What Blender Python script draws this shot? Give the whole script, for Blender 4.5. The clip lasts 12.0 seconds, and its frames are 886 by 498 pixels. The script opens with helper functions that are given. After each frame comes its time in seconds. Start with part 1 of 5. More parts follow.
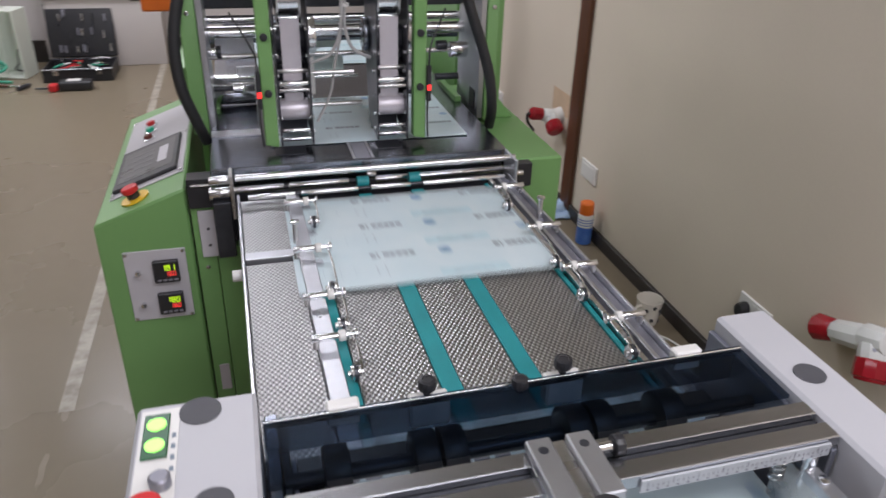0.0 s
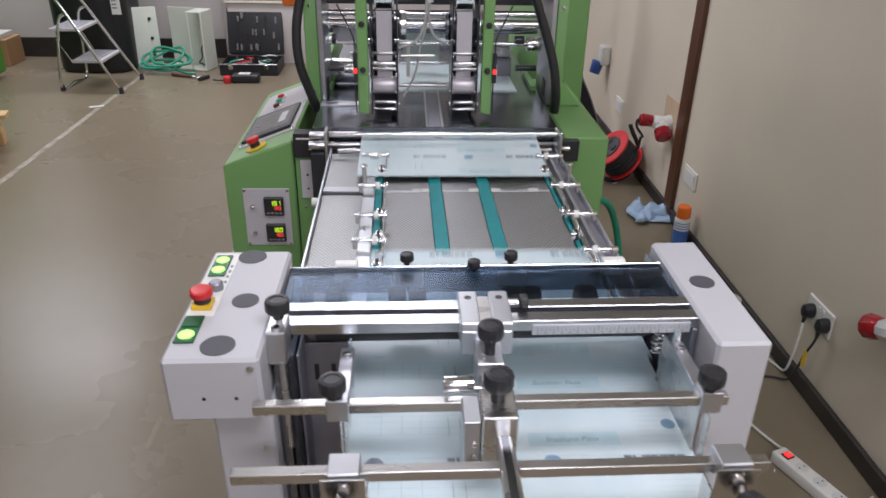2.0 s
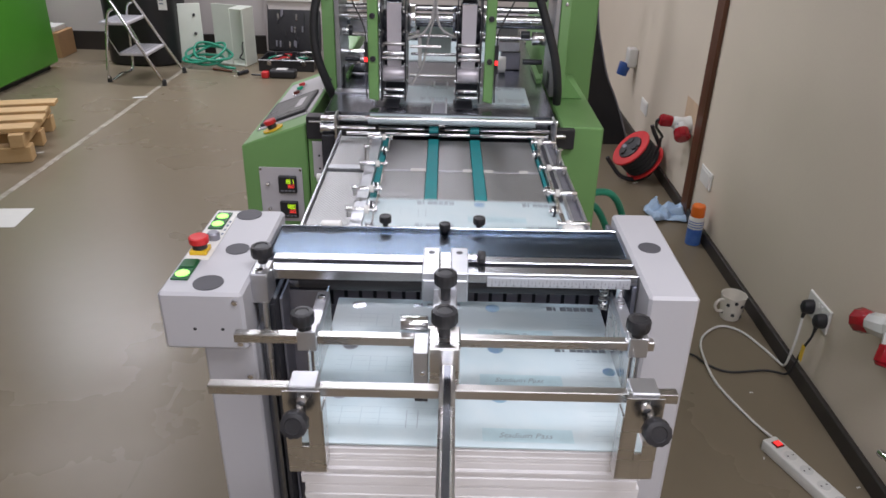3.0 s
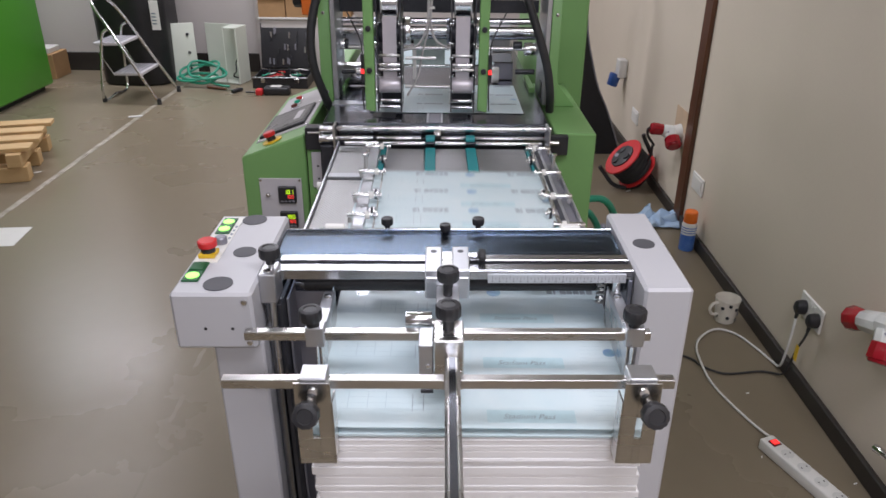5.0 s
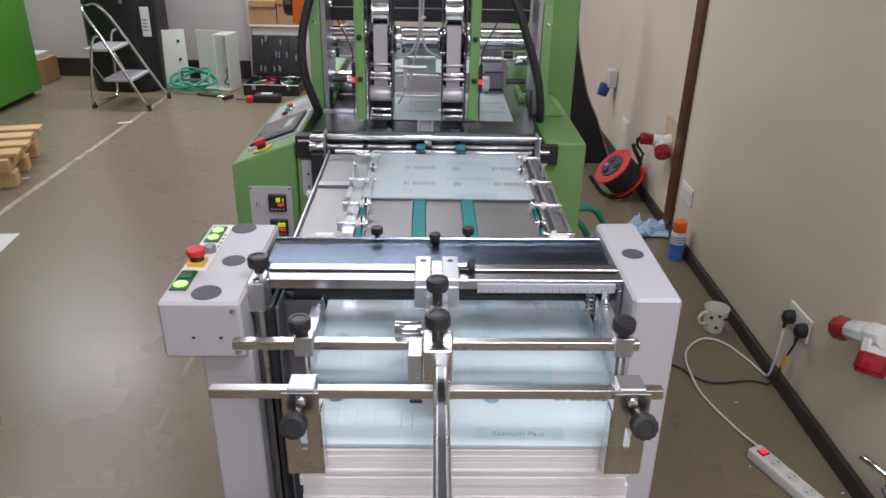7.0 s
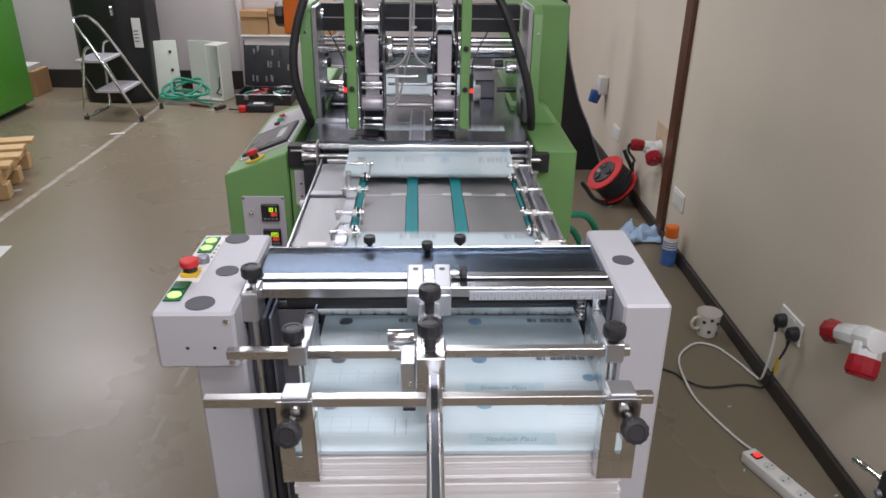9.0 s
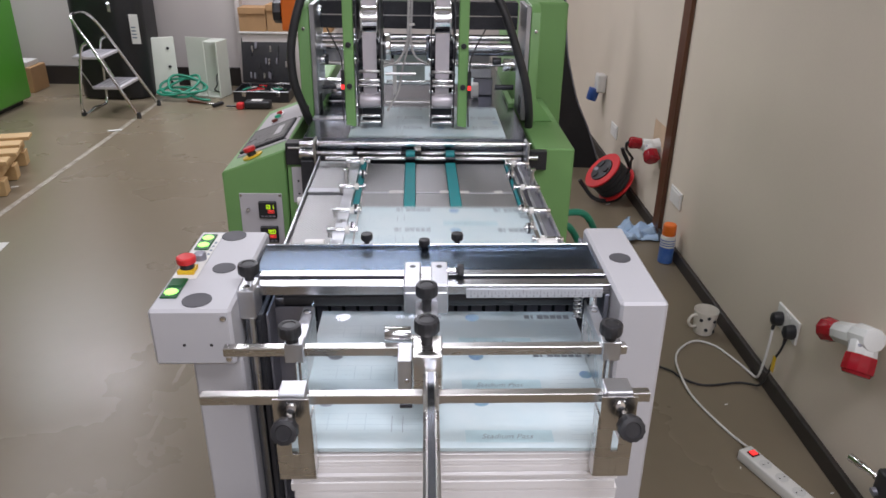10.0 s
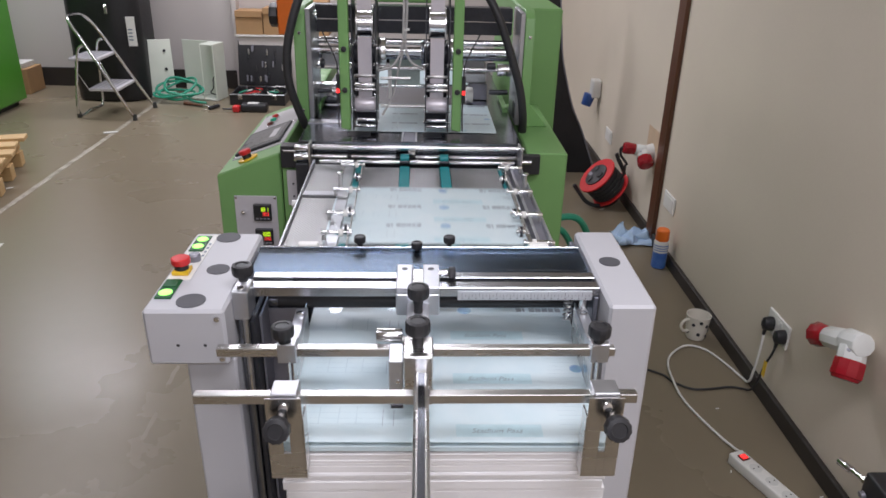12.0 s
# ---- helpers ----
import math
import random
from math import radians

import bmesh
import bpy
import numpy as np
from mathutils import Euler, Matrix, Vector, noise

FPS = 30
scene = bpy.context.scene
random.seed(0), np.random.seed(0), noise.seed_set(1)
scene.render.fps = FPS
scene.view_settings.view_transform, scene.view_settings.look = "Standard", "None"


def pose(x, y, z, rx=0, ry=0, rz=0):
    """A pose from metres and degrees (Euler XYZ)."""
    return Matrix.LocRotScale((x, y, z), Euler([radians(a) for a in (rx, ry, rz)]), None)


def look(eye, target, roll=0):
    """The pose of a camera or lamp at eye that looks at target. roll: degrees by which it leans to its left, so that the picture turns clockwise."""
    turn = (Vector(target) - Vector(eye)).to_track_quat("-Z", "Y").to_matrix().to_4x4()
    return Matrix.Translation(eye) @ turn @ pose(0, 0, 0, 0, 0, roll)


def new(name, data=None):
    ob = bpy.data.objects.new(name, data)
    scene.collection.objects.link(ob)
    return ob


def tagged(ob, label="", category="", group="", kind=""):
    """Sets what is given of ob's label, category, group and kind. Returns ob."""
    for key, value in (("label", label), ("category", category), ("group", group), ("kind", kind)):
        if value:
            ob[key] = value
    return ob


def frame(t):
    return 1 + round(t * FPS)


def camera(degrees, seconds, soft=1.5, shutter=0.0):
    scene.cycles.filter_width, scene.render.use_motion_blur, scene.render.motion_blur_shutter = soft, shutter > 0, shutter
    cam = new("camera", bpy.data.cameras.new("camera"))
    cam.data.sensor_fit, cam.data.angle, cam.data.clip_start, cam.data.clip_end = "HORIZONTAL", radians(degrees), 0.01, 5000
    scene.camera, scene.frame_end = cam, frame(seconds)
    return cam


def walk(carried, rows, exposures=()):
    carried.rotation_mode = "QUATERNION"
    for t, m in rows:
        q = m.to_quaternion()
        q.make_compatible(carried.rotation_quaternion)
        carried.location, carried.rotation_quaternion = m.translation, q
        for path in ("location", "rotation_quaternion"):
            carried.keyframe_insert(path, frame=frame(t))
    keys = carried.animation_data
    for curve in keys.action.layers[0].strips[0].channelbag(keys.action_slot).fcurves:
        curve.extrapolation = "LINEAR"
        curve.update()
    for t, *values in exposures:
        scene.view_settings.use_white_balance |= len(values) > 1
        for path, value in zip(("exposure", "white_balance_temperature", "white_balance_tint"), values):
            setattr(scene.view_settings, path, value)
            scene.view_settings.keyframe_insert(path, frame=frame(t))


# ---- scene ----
cam = camera(62.6, 12.0, soft=1.6, shutter=0.5)
PATH = [
    (0, (0.216, 0.207, 1.5), (0.694, 1.908, 0.562), 1.7),
    (0.5, (0.291, 0.125, 1.498), (0.573, 1.876, 0.575), 3.2),
    (1, (0.327, 0.03, 1.509), (0.468, 1.799, 0.588), 2.2),
    (1.5, (0.334, -0.069, 1.517), (0.46, 1.711, 0.614), 1.6),
    (2, (0.361, -0.128, 1.515), (0.454, 1.65, 0.604), 1.1),
    (2.5, (0.427, -0.195, 1.514), (0.494, 1.589, 0.612), 2.1),
    (3, (0.452, -0.254, 1.514), (0.443, 1.53, 0.608), 1.5),
    (5, (0.443, -0.294, 1.508), (0.448, 1.508, 0.64), 0.6),
    (5.5, (0.443, -0.291, 1.508), (0.472, 1.512, 0.644), 1.1),
    (6, (0.442, -0.292, 1.51), (0.477, 1.515, 0.653), 1.3),
    (6.5, (0.443, -0.292, 1.51), (0.472, 1.518, 0.659), 1.1),
    (7, (0.444, -0.293, 1.51), (0.475, 1.518, 0.662), 1.2),
    (9, (0.447, -0.301, 1.515), (0.494, 1.518, 0.686), 0.8),
    (9.5, (0.449, -0.3, 1.514), (0.496, 1.518, 0.683), 0.8),
    (10, (0.448, -0.301, 1.515), (0.501, 1.515, 0.68), 1.0),
    (10.5, (0.448, -0.304, 1.518), (0.503, 1.514, 0.686), 1.2),
    (11, (0.449, -0.308, 1.518), (0.509, 1.513, 0.693), 1.2),
    (11.5, (0.451, -0.311, 1.518), (0.512, 1.511, 0.695), 1.3),
    (12, (0.453, -0.314, 1.519), (0.518, 1.507, 0.694), 1.5),
]
walk(cam, [(t, look(eye, target, roll)) for t, eye, target, roll in PATH])

# ---- world and light ----
world = bpy.data.worlds.new("room_world")
scene.world = world
world.use_nodes = True
world.node_tree.nodes["Background"].inputs[0].default_value = (0.9, 0.95, 1.0, 1)
world.node_tree.nodes["Background"].inputs[1].default_value = 0.05
CEILING = 2.8
# x, y, watts of unseen fittings: some follow reflections, the others are added fill
LAMPS = [(-2.2, 4.0, 24), (-3.0, 6.0, 64), (0.5, -2.0, 60), (-0.8, 0.6, 15), (0.9, -0.2, 38), (-0.05, 3.3, 41), (-0.7, 5.6, 54)]
scene.view_settings.exposure = -0.38


# ---- small builders ----
def box(x0, y0, z0, x1, y1, z1, b=0.0015, bm=None, m=None):
    own = bmesh.new()
    bmesh.ops.create_cube(own, size=1.0)
    for v in own.verts:
        v.co = Vector(((x0 + x1) / 2 + v.co.x * (x1 - x0), (y0 + y1) / 2 + v.co.y * (y1 - y0), (z0 + z1) / 2 + v.co.z * (z1 - z0)))
    b = min(b, 0.45 * min(abs(x1 - x0), abs(y1 - y0), abs(z1 - z0)))
    if b > 0:
        bmesh.ops.bevel(own, geom=own.edges[:], offset=b, segments=1 if b < 0.0055 else 3, affect="EDGES", profile=0.5)
    return merge(own, bm, m)


def merge(own, bm, m=None):
    if m is not None:
        bmesh.ops.transform(own, matrix=m, verts=own.verts)
    if bm is None:
        return own
    tmp = bpy.data.meshes.new("tmp")
    own.to_mesh(tmp)
    bm.from_mesh(tmp)
    own.free()
    bpy.data.meshes.remove(tmp)
    return bm


def cyl(p0, p1, r, r2=None, seg=24, bm=None, b=0.0):
    p0, p1 = Vector(p0), Vector(p1)
    d = p1 - p0
    own = bmesh.new()
    bmesh.ops.create_cone(own, cap_ends=True, segments=seg, radius1=r, radius2=r if r2 is None else r2, depth=d.length)
    if b > 0:
        rim = [e for e in own.edges if len(e.link_faces) == 2 and any(len(f.verts) > 4 for f in e.link_faces)]
        bmesh.ops.bevel(own, geom=rim, offset=b, segments=2, affect="EDGES", profile=0.5)
    m = Matrix.Translation((p0 + p1) / 2) @ d.to_track_quat("Z", "Y").to_matrix().to_4x4()
    return merge(own, bm, m)


def smooth_line(points, steps=8):
    pts = [Vector(p) for p in points]
    pts = [pts[0] * 2 - pts[1]] + pts + [pts[-1] * 2 - pts[-2]]
    out = []
    for i in range(1, len(pts) - 2):
        a, b, c, d = pts[i - 1:i + 3]
        for s in range(steps):
            t = s / steps
            out.append(0.5 * (2 * b + (c - a) * t + (2 * a - 5 * b + 4 * c - d) * t * t + (3 * b - a - 3 * c + d) * t ** 3))
    return out + [pts[-2]]


def tube(points, r, seg=10, steps=8, bm=None):
    """A round tube along a smooth line."""
    line = smooth_line(points, steps)
    own = bmesh.new()
    up, rings = None, []
    for i, p in enumerate(line):
        d = (line[min(i + 1, len(line) - 1)] - line[max(i - 1, 0)]).normalized()
        if up is None:
            up = d.orthogonal().normalized()
        up = (up - d * up.dot(d)).normalized()
        side = d.cross(up)
        rings.append([own.verts.new(p + r * (math.cos(a) * up + math.sin(a) * side)) for a in (2 * math.pi * k / seg for k in range(seg))])
    for a, b in zip(rings, rings[1:]):
        for k in range(seg):
            own.faces.new((a[k], a[(k + 1) % seg], b[(k + 1) % seg], b[k]))
    own.faces.new(rings[0][::-1])
    own.faces.new(rings[-1])
    return merge(own, bm)


def lathe(profile, seg=28, m=None, bm=None):
    """A turned shape from (radius, height) pairs, bottom to top."""
    own = bmesh.new()
    rings = []
    for r, z in profile:
        rings.append([own.verts.new((r * math.cos(a), r * math.sin(a), z)) for a in (2 * math.pi * k / seg for k in range(seg))])
    for a, b in zip(rings, rings[1:]):
        for k in range(seg):
            own.faces.new((a[k], a[(k + 1) % seg], b[(k + 1) % seg], b[k]))
    own.faces.new(rings[0][::-1])
    own.faces.new(rings[-1])
    return merge(own, bm, m)


def prism(outline, a0, a1, axis="y", b=0.0015, bm=None):
    """An outline swept straight along one axis."""
    own = bmesh.new()
    put = {"x": lambda u, v, a: (a, u, v), "y": lambda u, v, a: (u, a, v), "z": lambda u, v, a: (u, v, a)}[axis]
    lo = [own.verts.new(put(u, v, a0)) for u, v in outline]
    hi = [own.verts.new(put(u, v, a1)) for u, v in outline]
    n = len(lo)
    own.faces.new(lo)
    own.faces.new(hi[::-1])
    for i in range(n):
        own.faces.new((lo[i], hi[i], hi[(i + 1) % n], lo[(i + 1) % n]))
    bmesh.ops.recalc_face_normals(own, faces=own.faces[:])
    if b > 0:
        bmesh.ops.bevel(own, geom=own.edges[:], offset=b, segments=1 if b < 0.0055 else 3, affect="EDGES", profile=0.5)
    return merge(own, bm)


def mesh_of(name, bm, material, flat=False):
    bmesh.ops.recalc_face_normals(bm, faces=bm.faces[:])
    me = bpy.data.meshes.new(name)
    bm.to_mesh(me)
    bm.free()
    me.materials.append(material)
    if not flat:
        me.shade_smooth()
        me.set_sharp_from_angle(angle=radians(32))
    return me


def part(name, bm, material, parent, label=""):
    ob = new(name, mesh_of(name, bm, material))
    ob.parent = parent
    if parent.type == "EMPTY":
        ob.matrix_parent_inverse = parent.matrix_basis.inverted()
    return tagged(ob, label)


def group_of(name, at, label, category, group="", kind=""):
    ob = new(name)
    ob.matrix_basis = Matrix.Translation(at)
    ob.empty_display_size = 0.05
    return tagged(ob, label, category, group, kind)


def solid(name, bm, material, label, category, group="", kind=""):
    return tagged(new(name, mesh_of(name, bm, material)), label, category, group, kind)


# ---- materials ----
def mat(name, colour, rough=0.5, metal=0.0, vary=0.1, scale=8.0, fine=120.0, bump=0.05, spread=0.1, stretch=(1, 1, 1), second=None, coat=0.0, relief=0.002):
    """Colour, roughness and relief that vary at two scales."""
    m = bpy.data.materials.new(name)
    m.use_nodes = True
    n, l = m.node_tree.nodes, m.node_tree.links
    bsdf = n["Principled BSDF"]
    co = n.new("ShaderNodeTexCoord")
    mp = n.new("ShaderNodeMapping")
    mp.inputs["Scale"].default_value = stretch
    l.new(co.outputs["Object"], mp.inputs[0])
    big, small = n.new("ShaderNodeTexNoise"), n.new("ShaderNodeTexNoise")
    for t, s, d in ((big, scale, 5), (small, fine, 3)):
        t.inputs["Scale"].default_value, t.inputs["Detail"].default_value = s, d
        l.new(mp.outputs[0], t.inputs["Vector"])
    add = n.new("ShaderNodeMath")
    add.operation = "MULTIPLY_ADD"
    l.new(small.outputs[0], add.inputs[0])
    add.inputs[1].default_value = 0.35
    l.new(big.outputs[0], add.inputs[2])
    ramp = n.new("ShaderNodeValToRGB")
    c = Vector(colour)
    other = Vector(second) if second else c * (1 - vary)
    ramp.color_ramp.elements[0].color = (*other, 1)
    ramp.color_ramp.elements[1].color = (*(c * (1 + (0 if second else vary))), 1)
    ramp.color_ramp.elements[0].position, ramp.color_ramp.elements[1].position = 0.4, 0.95
    l.new(add.outputs[0], ramp.inputs[0])
    l.new(ramp.outputs[0], bsdf.inputs["Base Color"])
    rr = n.new("ShaderNodeMapRange")
    rr.inputs["To Min"].default_value, rr.inputs["To Max"].default_value = max(0.02, rough - spread), min(1.0, rough + spread)
    l.new(big.outputs[0], rr.inputs[0])
    l.new(rr.outputs[0], bsdf.inputs["Roughness"])
    bsdf.inputs["Metallic"].default_value = metal
    bsdf.inputs["Coat Weight"].default_value = coat
    bp = n.new("ShaderNodeBump")
    bp.inputs["Strength"].default_value, bp.inputs["Distance"].default_value = bump, relief
    l.new(small.outputs[0], bp.inputs["Height"])
    l.new(bp.outputs[0], bsdf.inputs["Normal"])
    return m


def glow(name, colour, strength):
    m = bpy.data.materials.new(name)
    m.use_nodes = True
    b = m.node_tree.nodes["Principled BSDF"]
    b.inputs["Base Color"].default_value = (*(0.3 * Vector(colour)), 1)
    b.inputs["Emission Color"].default_value = (*colour, 1)
    b.inputs["Emission Strength"].default_value = strength
    return m


def smoked(name, colour, alpha_mix):
    """Smoked clear sheet: gloss over a tinted see-through body."""
    m = bpy.data.materials.new(name)
    m.use_nodes = True
    n, l = m.node_tree.nodes, m.node_tree.links
    out = n["Material Output"]
    n.remove(n["Principled BSDF"])
    tr, gl, mx, fr = n.new("ShaderNodeBsdfTransparent"), n.new("ShaderNodeBsdfGlossy"), n.new("ShaderNodeMixShader"), n.new("ShaderNodeFresnel")
    tr.inputs[0].default_value = (*colour, 1)
    gl.inputs["Roughness"].default_value = 0.22
    fr.inputs["IOR"].default_value = alpha_mix
    l.new(fr.outputs[0], mx.inputs[0])
    l.new(tr.outputs[0], mx.inputs[1])
    l.new(gl.outputs[0], mx.inputs[2])
    l.new(mx.outputs[0], out.inputs[0])
    return m


GREEN = mat("green_paint", (0.175, 0.350, 0.120), 0.42, vary=0.06, scale=5, fine=400, bump=0.12, relief=0.0006)
WHITE = mat("pale_grey_paint", (0.48, 0.48, 0.505), 0.45, vary=0.03, scale=6, fine=600, bump=0.15, relief=0.0005)
STEEL = mat("brushed_steel", (0.62, 0.61, 0.60), 0.28, metal=1.0, vary=0.12, scale=20, fine=500, bump=0.05, stretch=(0.15, 1, 1), relief=0.0004)
ALU = mat("machined_aluminium", (0.56, 0.57, 0.60), 0.36, metal=0.9, vary=0.08, scale=20, fine=700, bump=0.06, relief=0.0004)
CHROME = mat("chrome", (0.74, 0.745, 0.76), 0.18, metal=1.0, vary=0.05, scale=30, spread=0.05, bump=0.01)
DARKPLATE = mat("dark_polished_plate", (0.215, 0.23, 0.265), 0.21, metal=1.0, vary=0.15, scale=9, spread=0.06, bump=0.01)
GREYMETAL = mat("grey_sheet_metal", (0.27, 0.27, 0.31), 0.4, metal=0.6, vary=0.1, scale=10, bump=0.04)
BLACK = mat("black_plastic", (0.022, 0.022, 0.025), 0.42, vary=0.2, scale=40, fine=500, bump=0.1, relief=0.0005)
DARKSTEEL = mat("blackened_steel", (0.045, 0.047, 0.055), 0.32, metal=0.4, vary=0.25, scale=15)
DISC = mat("dark_grey_disc", (0.075, 0.075, 0.085), 0.6, vary=0.1, scale=40)
TEAL = mat("teal_belt", (0.015, 0.255, 0.275), 0.55, vary=0.1, scale=20, fine=300, bump=0.1, relief=0.0005)
RED = mat("red_plastic", (0.60, 0.026, 0.03), 0.32, vary=0.08, scale=20, bump=0.02)
DARKRED = mat("dark_red_plastic", (0.34, 0.012, 0.022), 0.2, vary=0.12, scale=20, bump=0.02)
YELLOW = mat("yellow_plastic", (0.72, 0.46, 0.02), 0.4, vary=0.08, scale=30, bump=0.02)
ORANGE = mat("orange_plastic", (0.80, 0.17, 0.02), 0.4, vary=0.06, scale=20, bump=0.02)
FLOOR = mat("sealed_floor", (0.225, 0.186, 0.130), 0.285, vary=0.2, scale=1.1, fine=14, bump=0.02, spread=0.11, second=(0.176, 0.144, 0.098), relief=0.002)
FLOOR.node_tree.nodes["Noise Texture"].inputs["Detail"].default_value = 6.0
floor_ramp = next(q for q in FLOOR.node_tree.nodes if q.type == "VALTORGB").color_ramp
floor_ramp.elements[0].position, floor_ramp.elements[1].position = 0.1, 1.0
floor_ramp.interpolation = "B_SPLINE"
FLOOR.node_tree.nodes["Principled BSDF"].inputs["Specular IOR Level"].default_value = 0.33
WALL = mat("matt_wall_paint", (0.64, 0.565, 0.465), 0.75, vary=0.05, scale=1.5, fine=180, bump=0.12, relief=0.001)
WALLFAR = mat("pale_wall_paint", (0.56, 0.52, 0.50), 0.75, vary=0.04, scale=1.5, fine=180, bump=0.1, relief=0.001)
BROWN = mat("brown_stained_wood", (0.095, 0.035, 0.016), 0.4, vary=0.3, scale=12, fine=60, stretch=(1, 1, 0.08), bump=0.1)
SKIRT = mat("black_skirting_paint", (0.030, 0.025, 0.022), 0.5, vary=0.25, scale=6, bump=0.1)
CHALK = mat("worn_white_line_paint", (0.50, 0.46, 0.39), 0.4, second=(0.17, 0.142, 0.10), scale=14, fine=48, bump=0.03)
WPLASTIC = mat("white_plastic", (0.72, 0.71, 0.68), 0.35, vary=0.04, scale=20, bump=0.02)
GLOSSWHITE = mat("glossy_white_plastic", (0.76, 0.77, 0.75), 0.16, vary=0.04, scale=20, bump=0.01)
STACKPAPER = mat("cut_paper_edge", (0.80, 0.785, 0.79), 0.85, vary=0.08, scale=4, fine=900, stretch=(0.05, 0.05, 3), bump=0.25, relief=0.001)
GREENHOSE = mat("green_hose_rubber", (0.03, 0.30, 0.19), 0.4, vary=0.1, scale=20)
RUBBER = mat("black_rubber", (0.026, 0.026, 0.028), 0.55, vary=0.2, scale=30, fine=300, bump=0.2)
PINE = mat("raw_pine", (0.62, 0.43, 0.22), 0.65, second=(0.5, 0.31, 0.13), scale=9, fine=80, stretch=(0.1, 1, 1), bump=0.15)
CARD = mat("brown_cardboard", (0.42, 0.25, 0.12), 0.8, vary=0.08, scale=10, bump=0.1)
ENCLOSURE = mat("cream_enclosure_paint", (0.66, 0.70, 0.62), 0.5, vary=0.04, scale=6, bump=0.05)
CLOTHBLUE = mat("pale_blue_tissue", (0.42, 0.56, 0.74), 0.8, vary=0.12, scale=20, bump=0.2)
CANBLUE = mat("blue_can_paint", (0.03, 0.10, 0.42), 0.3, vary=0.15, scale=20, second=(0.12, 0.25, 0.55))
MUGGLAZE = mat("cream_glaze", (0.68, 0.64, 0.57), 0.2, vary=0.04, scale=20, bump=0.01)
FOIL = mat("pale_foil_web", (0.66, 0.62, 0.66), 0.38, metal=0.35, vary=0.05, scale=12, bump=0.02)
LEDRED, LEDGREEN = glow("red_indicator", (1.0, 0.03, 0.03), 2.4), glow("green_lit_button", (0.42, 1.0, 0.20), 2.3)
DIGITG, DIGITR = glow("yellow_green_digits", (0.6, 0.95, 0.02), 1.3), glow("red_digits", (1.0, 0.06, 0.05), 1.2)
SMOKED = smoked("smoked_acrylic", (0.44, 0.50, 0.57), 1.13)


def perforated(name, colour, pitch):
    """Steel plate with staggered rows of small dimples."""
    m = mat(name, colour, 0.36, metal=1.0, vary=0.12, scale=6, spread=0.08)
    n, l = m.node_tree.nodes, m.node_tree.links
    co = n.new("ShaderNodeTexCoord")
    sep = n.new("ShaderNodeSeparateXYZ")
    l.new(co.outputs["Object"], sep.inputs[0])

    def op(kind, a, b=None):
        q = n.new("ShaderNodeMath")
        q.operation = kind
        for i, v in enumerate((a, b)):
            if v is None:
                continue
            if isinstance(v, (int, float)):
                q.inputs[i].default_value = v
            else:
                l.new(v, q.inputs[i])
        return q.outputs[0]

    k = 2 * math.pi / pitch
    u = op("SINE", op("MULTIPLY", sep.outputs[0], k))
    v = op("SINE", op("MULTIPLY", sep.outputs[1], k * 0.7))
    h = op("MULTIPLY", u, v)
    bump = n.new("ShaderNodeBump")
    bump.inputs["Strength"].default_value, bump.inputs["Distance"].default_value = 0.5, 0.0008
    l.new(h, bump.inputs["Height"])
    bsdf = n["Principled BSDF"]
    l.new(bump.outputs[0], bsdf.inputs["Normal"])
    ramp = n.new("ShaderNodeValToRGB")
    ramp.color_ramp.elements[0].position, ramp.color_ramp.elements[1].position = 0.30, 0.62
    ramp.color_ramp.elements[0].color = (*(0.62 * Vector(colour)), 1)
    ramp.color_ramp.elements[1].color = (*colour, 1)
    l.new(op("MULTIPLY", op("ADD", h, 1.0), 0.5), ramp.inputs[0])
    l.new(ramp.outputs[0], bsdf.inputs["Base Color"])
    return m


PERF = perforated("perforated_steel", (0.47, 0.47, 0.47), 0.0072)
FADED = mat("faded_line_paint", (0.28, 0.24, 0.18), 0.28, second=(0.20, 0.167, 0.118), scale=4, fine=25, bump=0.05, spread=0.16)
FADED.node_tree.nodes["Principled BSDF"].inputs["Specular IOR Level"].default_value = 0.33
SCALE = mat("engraved_scale_strip", (0.52, 0.54, 0.57), 0.45, metal=0.3, vary=0.05, scale=20)
INK = mat("dark_ink", (0.17, 0.21, 0.26), 0.5, vary=0.2, scale=60)
FAINT = mat("faint_ink", (0.44, 0.55, 0.60), 0.5, vary=0.1, scale=60)
STAMP = mat("dark_stamped_foil", (0.33, 0.37, 0.42), 0.32, metal=0.7, vary=0.2, scale=60)
HOLO = mat("blue_foil", (0.28, 0.42, 0.70), 0.35, metal=0.4, second=(0.36, 0.58, 0.66), scale=60)
RAIL = mat("brushed_rail", (0.50, 0.51, 0.54), 0.27, metal=1.0, vary=0.1, scale=14, fine=400, stretch=(0.1, 1, 1), bump=0.04, relief=0.0004)
DIMPRINT = mat("dim_display_print", (0.11, 0.11, 0.11), 0.4, vary=0.2, scale=30)
GREYFOIL = mat("grey_foil", (0.40, 0.42, 0.46), 0.3, metal=0.8, vary=0.1, scale=60)
FROST = mat("frosted_green_panel", (0.52, 0.62, 0.59), 0.35, vary=0.2, scale=9)
CABLE = mat("grey_cable_sleeve", (0.42, 0.41, 0.40), 0.5, vary=0.1, scale=30)
GREYPLATE = mat("grey_panel_paint", (0.52, 0.50, 0.52), 0.45, vary=0.05, scale=12, bump=0.05)
SCREEN = mat("dark_touch_glass", (0.045, 0.045, 0.046), 0.30, vary=0.2, scale=20, coat=0.2)
